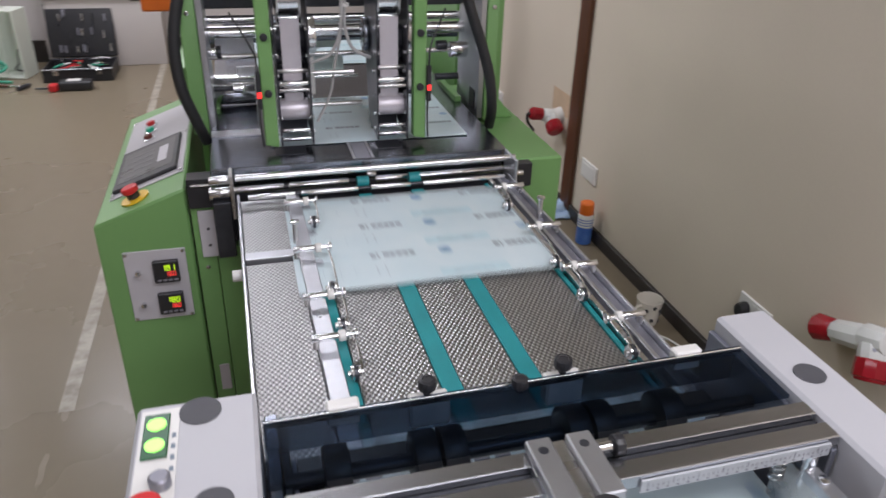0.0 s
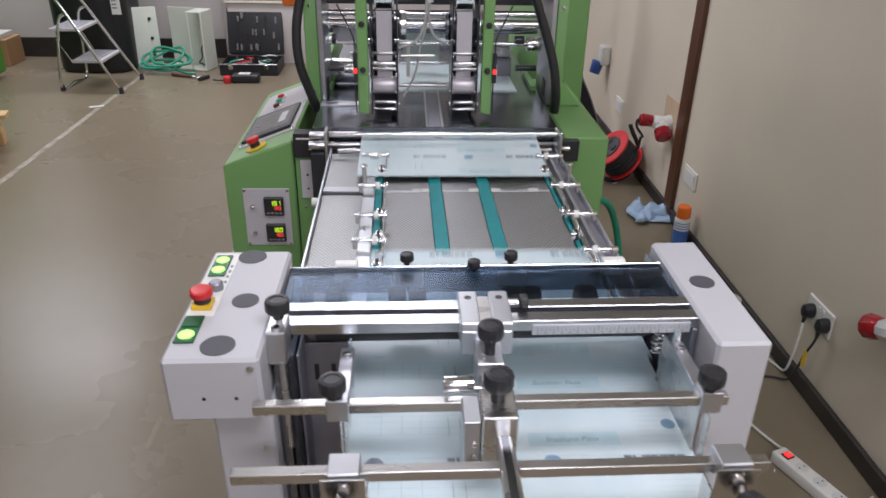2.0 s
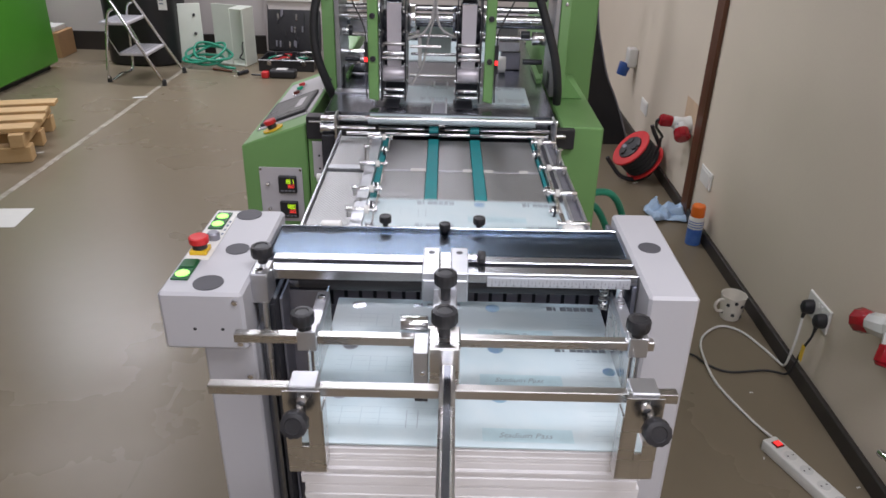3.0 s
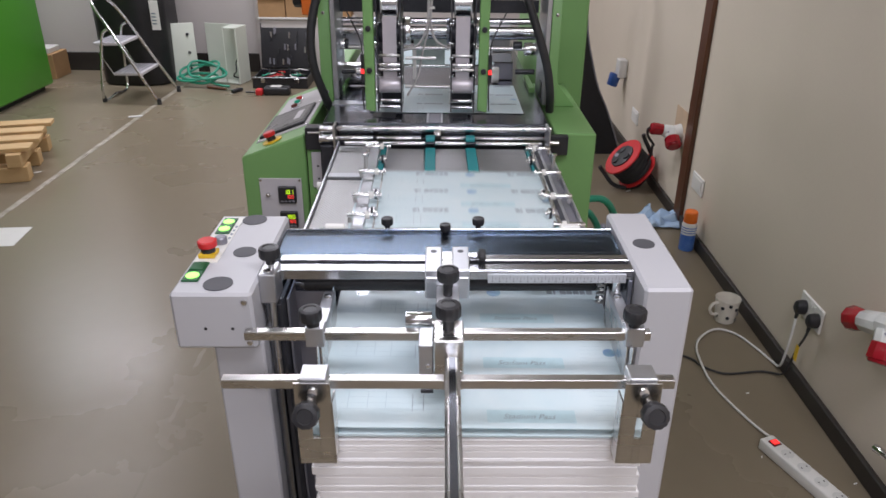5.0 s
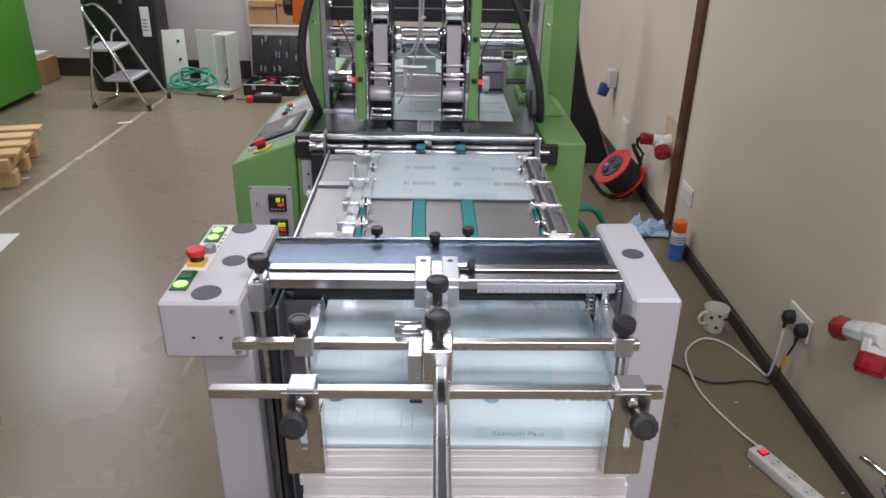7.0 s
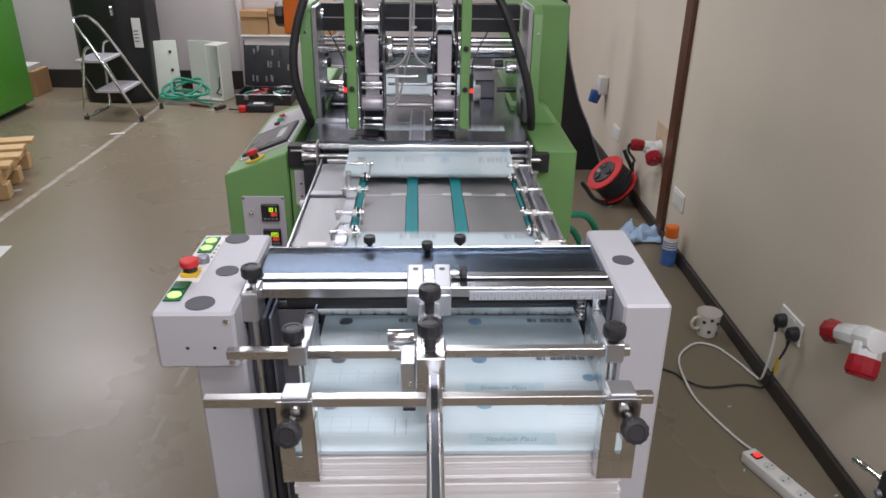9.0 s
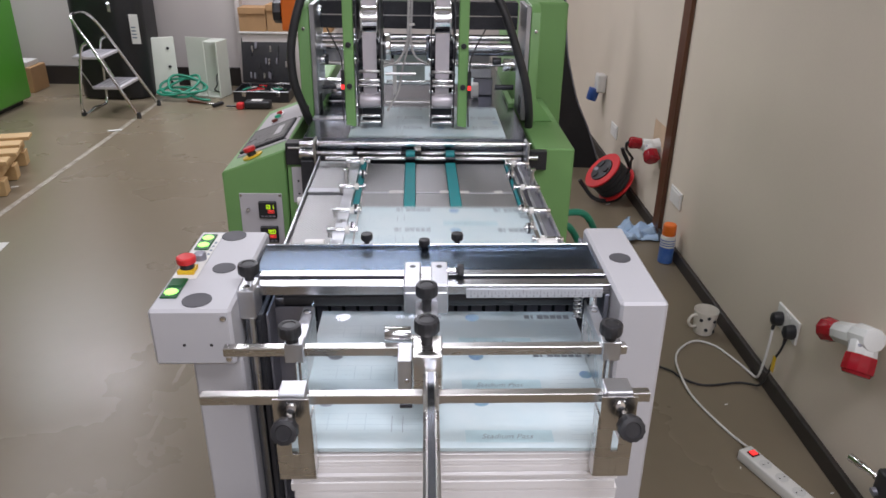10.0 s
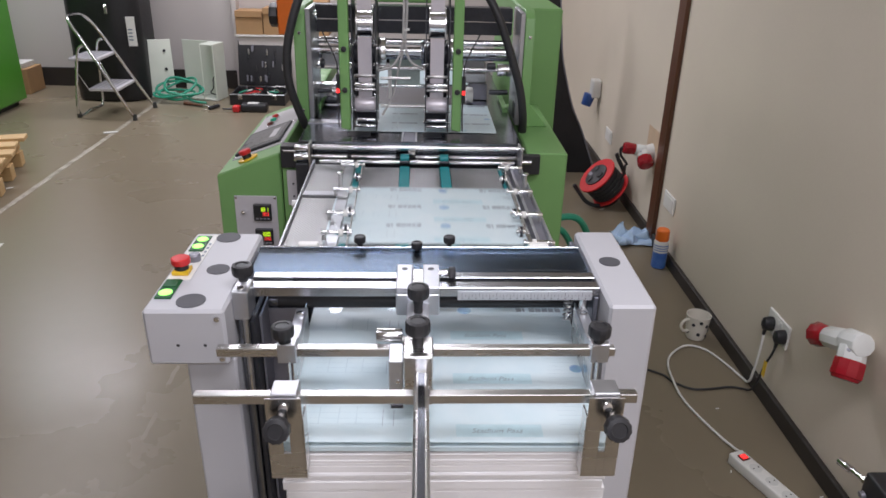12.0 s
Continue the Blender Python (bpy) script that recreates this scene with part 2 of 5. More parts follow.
DARKGREEN = mat("dark_green_lens", (0.01, 0.09, 0.03), 0.3, vary=0.1, scale=30)
BLACKCLOTH = mat("black_sheet_cover", (0.012, 0.012, 0.014), 0.45, vary=0.3, scale=5, bump=0.2, fine=30, relief=0.01)
PLATEBLUE = mat("grey_blue_plate", (0.20, 0.21, 0.25), 0.38, metal=0.5, vary=0.12, scale=8)

# ---- the room ----
XW, YB = 1.675, 6.70
solid("floor", box(-7, -4, -0.1, XW, YB, 0, 0), FLOOR, "glossy brown sealed concrete workshop floor", "floor", kind="structure")
solid("wall_east", box(XW, -4, 0, XW + 0.15, YB + 0.15, CEILING, 0), WALL, "beige painted side wall", "wall", kind="structure")
solid("wall_north", box(-7, YB, 0, XW, YB + 0.15, CEILING, 0), WALLFAR, "pale painted end wall", "wall", kind="structure")
solid("wall_south", box(-7, -4.15, 0, XW, -4, CEILING, 0), WALLFAR, "pale painted wall", "wall", kind="structure")
solid("wall_west", box(-7.15, -4, 0, -7, YB, CEILING, 0), WALLFAR, "pale painted wall", "wall", kind="structure")
solid("ceiling", box(-7.15, -4.15, CEILING, XW + 0.15, YB + 0.15, CEILING + 0.1, 0), WPLASTIC, "white workshop ceiling", "ceiling", kind="structure")
solid("baseboard_east", box(XW - 0.018, -4, 0, XW, YB, 0.062, 0.003), SKIRT, "black painted skirting board", "baseboard", kind="structure")
solid("baseboard_north", box(-7, YB - 0.02, 0, XW - 0.02, YB, 0.17, 0.003), SKIRT, "black painted skirting board", "baseboard", kind="structure")
solid("trim_post", box(XW - 0.021, 3.130, 0.0, XW, 3.230, CEILING, 0.003), BROWN, "brown stained timber trim post against the wall", "trim", kind="structure")

for x, y, watts in LAMPS:
    lamp = group_of("ceiling_lamp", (x, y, CEILING), "unseen white ceiling light fitting, placed to balance the light", "ceiling lamp", "ceiling lamps")
    part("housing", box(x - 0.62, y - 0.31, CEILING - 0.06, x + 0.62, y + 0.31, CEILING - 0.002, 0.004), WPLASTIC, lamp)
    ld = bpy.data.lights.new("lamp_light", "AREA")
    ld.shape, ld.size, ld.size_y, ld.energy, ld.color = "RECTANGLE", 1.2, 0.58, watts, (0.965, 0.955, 1.06)
    lo = new("lamp_light", ld)
    lo.matrix_basis = Matrix.Translation((x, y, CEILING - 0.065))
    lo.parent = lamp
    lo.matrix_parent_inverse = lamp.matrix_basis.inverted()

for y0, y1, x, w, mt in ((2.4, 6.68, -1.845, 0.036, CHALK), (2.15, 6.68, -0.408, 0.046, CHALK)):
    solid("floor_line", box(x - w / 2, y0, -0.001, x + w / 2, y1, 0.0012, 0), mt, "worn white painted floor line", "floor marking", kind="structure")
# what is left of the worn line beside the machine: short ragged smears
rl = random.Random(8)
bm = bmesh.new()
y = -1.5
while y < 2.15:
    n, w, x = rl.uniform(0.04, 0.16) * (1.6 if y > 1.5 else 1.0), rl.uniform(0.006, 0.017) * (1.4 if y > 1.5 else 1.0), -0.415 + rl.uniform(-0.016, 0.016)
    ring_pts = [(x + w * math.sin(a) * rl.uniform(0.5, 1.1), y + n * (1 - math.cos(a)) / 2 + rl.uniform(-0.006, 0.006)) for a in (2 * math.pi * k / 14 for k in range(14))]
    bm.faces.new([bm.verts.new((u, v, 0.0011)) for u, v in ring_pts])
    y += n * rl.uniform(0.9, 2.2)
solid("floor_line", bm, FADED, "faint worn remains of a painted floor line", "floor marking", kind="structure")


# ---- delivery stacker ----
def round_knob(name, parent, at, r=0.015, h=0.018, axis=(0, 0, 1)):
    """Fluted black knob on a short neck."""
    own = bmesh.new()
    seg = 48
    prof = [(0.45 * r, -0.55 * h), (0.45 * r, 0.0), (0.9 * r, 0.02 * h), (r, 0.15 * h), (r, 0.8 * h), (0.93 * r, 0.95 * h), (0.6 * r, h), (0.55 * r, 0.93 * h)]
    rings = []
    for k, (q, z) in enumerate(prof):
        ring = []
        for s in range(seg):
            f = q * (0.955 if 2 < k < 6 and s % 4 < 2 else 1.0)
            ring.append(own.verts.new((f * math.cos(2 * math.pi * s / seg), f * math.sin(2 * math.pi * s / seg), z)))
        rings.append(ring)
    for a, b in zip(rings, rings[1:]):
        for s in range(seg):
            own.faces.new((a[s], a[(s + 1) % seg], b[(s + 1) % seg], b[s]))
    own.faces.new(rings[0][::-1])
    own.faces.new(rings[-1])
    m = Matrix.Translation(at) @ Vector(axis).to_track_quat("Z", "Y").to_matrix().to_4x4()
    bmesh.ops.transform(own, matrix=m, verts=own.verts)
    return part(name, own, BLACK, parent, "black fluted knob")


def screw(parent, at, axis, r=0.004):
    d = Vector(axis).normalized()
    p = Vector(at)
    bm = cyl(p, p + d * r * 0.6, r, seg=14, b=r * 0.25)
    return part("screw", bm, CHROME, parent)


def emergency_stop(parent, m, base):
    """Red mushroom button on a yellow base, in the pose m."""
    b = part("emergency_button", merge(base, None, m), YELLOW, parent, "red emergency stop on a yellow base")
    part("collar", lathe([(0.012, 0.0), (0.012, 0.014), (0.009, 0.015)], 24, m), BLACK, b)
    part("mushroom", lathe([(0.008, 0.013), (0.0125, 0.015), (0.0155, 0.0165), (0.0162, 0.020), (0.0158, 0.0255), (0.0135, 0.027), (0.004, 0.0265)], 32, m), RED, b)


TOP = 1.046
stacker = group_of("sheet_stacker", (0.44, 0.66, 0), "pale grey sheet delivery stacker with aluminium guide bars", "machine")
cbox = part("control_box", box(0.088, 0.533, 0.961, 0.196, 0.793, TOP, 0.004), WHITE, stacker, "pale grey control box")
part("column", box(0.130, 0.552, 0.0, 0.199, 0.79, 0.960, 0.003), WHITE, stacker)
part("column", box(0.7125, 0.546, 0.0, 0.777, 0.805, TOP, 0.004), WHITE, stacker)
part("channel", box(0.2005, 0.580, 0.0, 0.2125, 0.80, 1.007, 0.001), DARKPLATE, stacker)
part("slide", box(0.2135, 0.585, 0.0, 0.221, 0.80, 1.00, 0.001), DARKSTEEL, stacker)
part("inner_plate", box(0.222, 0.61, 0.30, 0.226, 0.745, 0.995, 0.001), GREYMETAL, stacker)
ip = part("slotted_plate", box(0.222, 0.655, 0.55, 0.282, 0.658, 0.982, 0.0005), GREYMETAL, stacker)
for x in (0.236, 0.258):
    part("slot", box(x, 0.6545, 0.925, x + 0.006, 0.6549, 0.950, 0), BLACK, ip)
part("inner_plate", box(0.704, 0.60, 0.30, 0.7105, 0.80, 1.03, 0.001), PLATEBLUE, stacker)
for x, y, z in ((0.186, 0.533, 1.034), (0.187, 0.533, 0.972)):
    screw(cbox, (x, y, z), (0, -1, 0), 0.0042)
screw(stacker, (0.188, 0.552, 0.905), (0, -1, 0), 0.0042)
for x in (0.130, 0.166):
    part("hole", cyl((x, 0.5328, 0.993), (x, 0.534, 0.993), 0.0024, seg=12), BLACK, cbox)
# buttons on the control box
part("button_plate", box(0.0935, 0.622, TOP, 0.127, 0.783, TOP + 0.0012, 0), WPLASTIC, cbox, "white label plate")
twin = part("twin_button", box(0.097, 0.717, TOP + 0.0012, 0.119, 0.775, TOP + 0.0035, 0.0008), DARKGREEN, cbox, "lit green twin button")
for y in (0.7325, 0.7595):
    part("lens", lathe([(0.0086, 0), (0.0086, 0.0008), (0.007, 0.0018)], 20, Matrix.Translation((0.108, y, TOP + 0.0035))), LEDGREEN, twin)
rocker = part("power_switch", box(0.0945, 0.565, TOP, 0.1175, 0.621, TOP + 0.0025, 0.0008), DARKGREEN, cbox, "green rocker switch, half lit")
part("lens", lathe([(0.0092, 0), (0.0092, 0.0008), (0.0075, 0.0018)], 20, Matrix.Translation((0.106, 0.580, TOP + 0.0025))), LEDGREEN, rocker)
part("lens", box(0.0965, 0.596, TOP + 0.0025, 0.1155, 0.619, TOP + 0.004, 0.0005), DARKGREEN, rocker)
emergency_stop(cbox, Matrix.Translation((0.1095, 0.645, TOP + 0.0012)) @ Matrix.Diagonal((0.85, 0.85, 0.9, 1)), box(-0.014, -0.014, 0, 0.014, 0.014, 0.007, 0.001))
part("key_switch", lathe([(0.009, 0), (0.009, 0.009), (0.007, 0.011)], 20, Matrix.Translation((0.116, 0.686, TOP + 0.0012))), GREYMETAL, cbox)
bm = bmesh.new()
for i in range(4):
    box(0.1215, 0.700 + 0.014 * i, TOP + 0.0012, 0.1250, 0.706 + 0.014 * i, TOP + 0.0016, 0, bm)
part("label_print", bm, INK, cbox)
for x, y, r in ((0.145, 0.774, 0.019), (0.158, 0.657, 0.0165), (0.146, 0.560, 0.0195)):
    part("cover_disc", cyl((x, y, TOP), (x, y, TOP + 0.0012), r, seg=40), DISC, stacker)
part("cover_disc", cyl((0.744, 0.686, TOP), (0.744, 0.686, TOP + 0.0012), 0.016, seg=40), DISC, stacker)
# smoked cover and what lies under it
part("cover", box(0.200, 0.667, 1.036, 0.708, 0.746, 1.041, 0.001), SMOKED, stacker, "smoked acrylic cover")
part("cover_lip", box(0.200, 0.7465, 1.034, 0.708, 0.7485, 1.043, 0.0005), CHROME, stacker)
part("cover_front", box(0.200, 0.7495, 1.000, 0.708, 0.7515, 1.042, 0.0005), SMOKED, stacker)
part("shaft", cyl((0.215, 0.712, 0.998), (0.704, 0.712, 0.998), 0.008), DARKSTEEL, stacker)
for x in (0.262, 0.345, 0.372, 0.498, 0.525, 0.60):
    part("wheel", cyl((x - 0.012, 0.712, 0.998), (x + 0.012, 0.712, 0.998), 0.028, seg=32, b=0.002), BLACK, stacker)
part("cross_beam", box(0.227, 0.765, 0.94, 0.703, 0.785, 0.957, 0.001), DARKSTEEL, stacker)
part("black_roller", cyl((0.240, 0.668, 0.990), (0.700, 0.668, 0.990), 0.012), BLACK, stacker)
part("roller_end", cyl((0.2265, 0.668, 0.990), (0.240, 0.668, 0.990), 0.013), DARKPLATE, stacker)
for x in (0.275, 0.645):
    part("clip", box(x - 0.016, 0.749, 1.022, x + 0.016, 0.763, 1.046, 0.002), WPLASTIC, stacker)
for x, y in ((0.358, 0.755), (0.501, 0.755)):
    part("knob_base", box(x - 0.018, y - 0.008, 1.005, x + 0.022, y + 0.010, 1.037, 0.002), WPLASTIC, stacker)
    round_knob("knob", stacker, (x, y, 1.047), 0.0095, 0.0115)
round_knob("knob", stacker, (0.449, 0.740, 1.044), 0.0088, 0.0105)
# twin rails with clamp
part("rail", box(0.213, 0.634, 1.030, 0.7105, 0.652, 1.045, 0.0008), RAIL, stacker, "brushed aluminium guide rail")
part("rail_web", box(0.213, 0.6225, 1.031, 0.7105, 0.6335, 1.037, 0.0005), DARKSTEEL, stacker)
part("rail", box(0.213, 0.602, 1.0305, 0.7105, 0.622, 1.045, 0.0008), RAIL, stacker, "brushed aluminium guide rail")
rule = part("ruler", box(0.508, 0.599, 1.0265, 0.700, 0.6015, 1.0405, 0.0004), SCALE, stacker, "white engraved scale strip")
bm = bmesh.new()
for i in range(38):
    x = 0.514 + i * 0.0049
    box(x, 0.5985, 1.0325, x + 0.0007, 0.5989, 1.0325 + (0.006 if i % 5 == 0 else 0.003), 0, bm)
    if i % 2 == 0:
        box(x - 0.0006, 0.5985, 1.0285, x + 0.0014, 0.5989, 1.0305, 0, bm)
part("scale_print", bm, GREYMETAL, rule)
clamp = part("rail_clamp", box(0.421, 0.580, 1.012, 0.482, 0.654, 1.046, 0.002), ALU, stacker, "aluminium clamp block")
for x0, x1 in ((0.421, 0.444), (0.459, 0.482)):
    part("jaw", box(x0, 0.580, 1.046, x1, 0.654, 1.057, 0.0015), ALU, clamp)
    part("hole", cyl(((x0 + x1) / 2, 0.638, 1.057), ((x0 + x1) / 2, 0.638, 1.0574), 0.0045, seg=16), DARKSTEEL, clamp)
part("slot", box(0.4445, 0.580, 1.046, 0.4585, 0.654, 1.049, 0.0003), STEEL, clamp)
part("stem", cyl((0.482, 0.634, 1.052), (0.494, 0.634, 1.052), 0.005), CHROME, clamp)
round_knob("thumb_screw", stacker, (0.496, 0.634, 1.052), 0.010, 0.010, (1, 0, 0))
# left slide block with its rod
blk = part("slide_block", box(0.196, 0.574, 1.008, 0.2185, 0.616, 1.052, 0.0015), ALU, stacker, "aluminium slide block")
screw(blk, (0.207, 0.584, 1.052), (0, 0, 1), 0.0055)
part("rod", cyl((0.2122, 0.5740, 0.885), (0.2122, 0.5770, 1.010), 0.0042), STEEL, blk)
part("stem", cyl((0.209, 0.598, 1.052), (0.209, 0.598, 1.068), 0.004), CHROME, blk)
round_knob("knob", stacker, (0.209, 0.598, 1.067), 0.0145, 0.016)
# centre bracket
brk = part("centre_bracket", box(0.4365, 0.535, 0.995, 0.4675, 0.585, 1.032, 0.0015), ALU, stacker, "aluminium centre bracket")
part("bridge", box(0.4405, 0.495, 0.990, 0.4645, 0.535, 1.018, 0.001), STEEL, brk)
part("slot", box(0.4460, 0.500, 1.018, 0.4590, 0.530, 1.0185, 0), DARKSTEEL, brk)
part("stem", cyl((0.4525, 0.556, 1.032), (0.4525, 0.556, 1.052), 0.006), BLACK, brk)
part("head", box(0.4345, 0.446, 0.958, 0.4715, 0.495, 1.030, 0.0015), STEEL, brk)
part("stem", cyl((0.4525, 0.474, 1.030), (0.4525, 0.474, 1.046), 0.007), BLACK, brk)
for z in (0.972, 0.985):
    screw(brk, (0.4670, 0.446, z), (0, -1, 0), 0.0022)
round_knob("knob", stacker, (0.4525, 0.556, 1.0545), 0.0150, 0.017)
round_knob("knob", stacker, (0.4525, 0.474, 1.0480), 0.0160, 0.018)
wing = part("side_wing", box(0.4160, 0.452, 0.960, 0.4340, 0.494, 1.020, 0.001), ALU, stacker, "flat aluminium wing plate")
for z in (0.974, 0.990):
    screw(wing, (0.4275, 0.452, z), (0, -1, 0), 0.003)
part("bolt", cyl((0.4185, 0.447, 0.958), (0.4340, 0.447, 0.958), 0.0045, seg=6), DARKSTEEL, stacker)
part("end_roll", cyl((0.3975, 0.520, 1.016), (0.4315, 0.520, 1.016), 0.0105, seg=32, b=0.001), CHROME, stacker)
part("pin", cyl((0.4320, 0.520, 1.010), (0.4405, 0.520, 1.010), 0.005), STEEL, stacker)
arm = part("arm", box(0.4480, 0.02, 0.990, 0.4660, 0.4455, 1.009, 0.003), STEEL, stacker, "long steel guide arm")
part("groove", box(0.4530, 0.02, 1.009, 0.4610, 0.443, 1.0095, 0), DARKPLATE, arm)
part("arm_foot", box(0.4460, 0.015, 0.0, 0.4680, 0.0195, 1.012, 0.001), STEEL, stacker)
# cross bars
for y, z, x0, x1 in ((0.4945, 0.999, 0.192, 0.711), (0.397, 0.996, 0.189, 0.7145)):
    bm = box(x0, y, z, 0.4345 if y > 0.45 else 0.4475, y + 0.0125, z + 0.0125, 0.0008)
    box(0.472 if y > 0.45 else 0.4665, y, z, x1, y + 0.0125, z + 0.0125, 0.0008, bm)
    part("guide_bar", bm, STEEL, stacker, "square steel guide bar")
# holders on the rear bar
for x, side in ((0.283, 1), (0.690, -1)):
    h = part("bar_holder", box(x - 0.012, 0.490, 0.992, x + 0.012, 0.512, 1.020, 0.001), ALU, stacker)
    part("stem", cyl((x, 0.498, 1.020), (x, 0.498, 1.030), 0.006), BLACK, h)
    round_knob("knob", stacker, (x - (0.004 if side > 0 else 0.002), 0.497, 1.029), 0.0148, 0.0165)
    xs = x + 0.004 * side
    g = part("side_guide", box(xs - 0.001, 0.505, 0.925, xs + 0.001, 0.640, 1.000, 0.0004), STEEL, stacker)
    part("guide_top", box(xs - 0.008, 0.5125, 1.0005, xs + 0.008, 0.600, 1.013, 0.001), ALU, g)
    screw(g, (xs, 0.583, 1.013), (0, 0, 1), 0.0055)
    part("guide_lip", box(xs - 0.001, 0.478, 0.930, xs + 0.0005, 0.4895, 0.997, 0.0004), STEEL, g)
part("post", cyl((0.690, 0.606, 0.985), (0.690, 0.606, 1.036), 0.0062), CHROME, stacker)
spring = [(0.672 + 0.006 * math.cos(a), 0.622 + 0.006 * math.sin(a), 0.98 + 0.0011 * a) for a in [0.6 * i for i in range(60)]]
part("spring", tube(spring, 0.0013, 6, 1), STEEL, stacker)
# front stop plates hanging from the front bar
for x, side in ((0.298, 1), (0.674, -1)):
    top = part("stop_block", box(x - 0.0155, 0.384, 0.994, x + 0.0155, 0.413, 1.020, 0.0012), ALU, stacker, "aluminium clamp block")
    bm = bmesh.new()
    x0, x1 = x - 0.0215, x + 0.0205
    box(x0, 0.380, 0.900, x - 0.004, 0.3825, 1.016, 0.0004, bm)
    box(x + 0.004, 0.380, 0.900, x1, 0.3825, 1.016, 0.0004, bm)
    box(x - 0.004, 0.380, 0.900, x + 0.004, 0.3825, 0.938, 0.0003, bm)
    box(x - 0.004, 0.380, 0.968, x + 0.004, 0.3825, 1.016, 0.0003, bm)
    xf = x1 if side > 0 else x0
    box(xf - 0.0012, 0.380, 0.900, xf + 0.0012, 0.404, 0.99, 0.0004, bm)
    stop = part("stop_plate", bm, STEEL, stacker, "bent steel stop plate with a slot")
    screw(stop, (x, 0.380, 1.004), (0, -1, 0.3), 0.006)
    part("stem", cyl((x + (0.009 if side < 0 else -0.005), 0.378, 0.983), (x + (0.009 if side < 0 else -0.005), 0.364, 0.990), 0.005), STEEL, stop)
    round_knob("knob", stacker, (x + (0.009 if side < 0 else -0.005), 0.366, 0.986), 0.0155, 0.017, (0, -0.9, 0.38))
# jogger plate behind the pile, with slots cut from its top edge
bm = box(0.227, 0.746, 0.70, 0.703, 0.749, 0.903, 0.0003)
x = 0.227
i = 0
while x < 0.70:
    w = 0.0172
    box(x, 0.746, 0.903, min(x + w, 0.703), 0.749, 0.932, 0.0003, bm)
    if i % 6 in (2, 3):
        box(x - 0.003, 0.746, 0.932, min(x + w - 0.003, 0.703), 0.749, 0.949, 0.0003, bm)
    else:
        box(x, 0.746, 0.932, min(x + w + 0.0058, 0.703), 0.749, 0.938, 0.0003, bm)
    x += w + 0.0058
    i += 1
part("jogger_plate", bm, GREYMETAL, stacker, "slotted grey jogger plate")
part("apron", box(0.227, 0.760, 0.45, 0.703, 0.763, 0.955, 0.0005), DARKSTEEL, stacker)
# pile lift
part("lift_board", box(0.25, 0.40, 0.275, 0.69, 0.742, 0.297, 0.002), GREYMETAL, stacker)
for x in (0.33, 0.60):
    part("lift_fork", box(x - 0.02, 0.42, 0.0, x + 0.02, 0.74, 0.274, 0.002), DARKSTEEL, stacker)

# ---- stack of delivered sheets ----
stack = group_of("paper_stack", (0.49, 0.57, 0.3), "tall stack of white printed card sheets with uneven edges", "paper")
rnd = random.Random(4)
SAG = -0.022
z = 0.2975
while z < 0.911:
    h = min(rnd.choice((0.002, 0.003, 0.005, 0.008, 0.012)) * rnd.uniform(0.8, 1.2), 0.9115 - z)
    if h < 0.0012:
        break
    dx, dy = rnd.gauss(0, 0.0012), rnd.gauss(0, 0.0007)
    bm = box(0.284 + dx, 0.411 + dy, z, 0.693 + dx, 0.734 + dy, z + h - 0.0004, 0.0006)
    for v in bm.verts:
        v.co.z -= (v.co.y - 0.41) * SAG * (v.co.z - 0.2975) / 0.614
    part("ream", bm, STACKPAPER, stack)
    z += h

# the stacker stands a little out of level
LEAN = Matrix.Translation((0.60, 0, 1.046)) @ Matrix.Rotation(radians(-0.55), 4, "Y") @ Matrix.Translation((-0.60, 0, -1.046))
for ob in (stacker, stack):
    ob.matrix_basis = LEAN @ ob.matrix_basis

# ---- conveyor ----
conveyor = group_of("delivery_conveyor", (0.44, 1.15, 0), "perforated steel delivery conveyor with teal belts", "conveyor")
part("side_plate", box(0.181, 0.79, 0.945, 0.262, 1.232, 0.960, 0.001), PERF, conveyor, "perforated steel plate")
part("side_plate", box(0.181, 1.264, 0.945, 0.262, 1.475, 0.961, 0.001), PERF, conveyor, "perforated steel plate")
part("step_strip", box(0.181, 1.240, 0.950, 0.262, 1.263, 0.966, 0.001), ALU, conveyor)
part("step_gap", box(0.181, 1.2325, 0.940, 0.262, 1.2395, 0.950, 0), BLACK, conveyor)
part("rim", box(0.1755, 0.79, 0.93, 0.1805, 1.49, 0.969, 0.001), ALU, conveyor)
for x0, x1 in ((0.3015, 0.396), (0.422, 0.497), (0.523, 0.6445)):
    part("bed_plate", box(x0, 0.79, 0.945, x1, 1.246, 0.9595, 0.001), PERF, conveyor, "perforated steel bed plate")
    part("bed_plate", box(x0, 1.256, 0.945, x1, 1.46, 0.9595, 0.001), PERF, conveyor, "perforated steel bed plate")
    part("bed_joint", box(x0, 1.2465, 0.945, x1, 1.2555, 0.9602, 0.0005), ALU, conveyor)
for x in (0.372, 0.386, 0.487, 0.533, 0.610):
    part("joint_clip", box(x - 0.010, 1.243, 0.9602, x + 0.010, 1.259, 0.9622, 0.0005), WPLASTIC, conveyor)
part("frame", box(0.20, 0.80, 0.86, 0.69, 1.48, 0.944, 0.002), DARKSTEEL, conveyor)
for x in (0.21, 0.66):
    part("leg", box(x, 0.84, 0.018, x + 0.03, 0.88, 0.859, 0.002), DARKSTEEL, conveyor)
    part("leg", box(x, 1.40, 0.018, x + 0.03, 1.44, 0.859, 0.002), DARKSTEEL, conveyor)
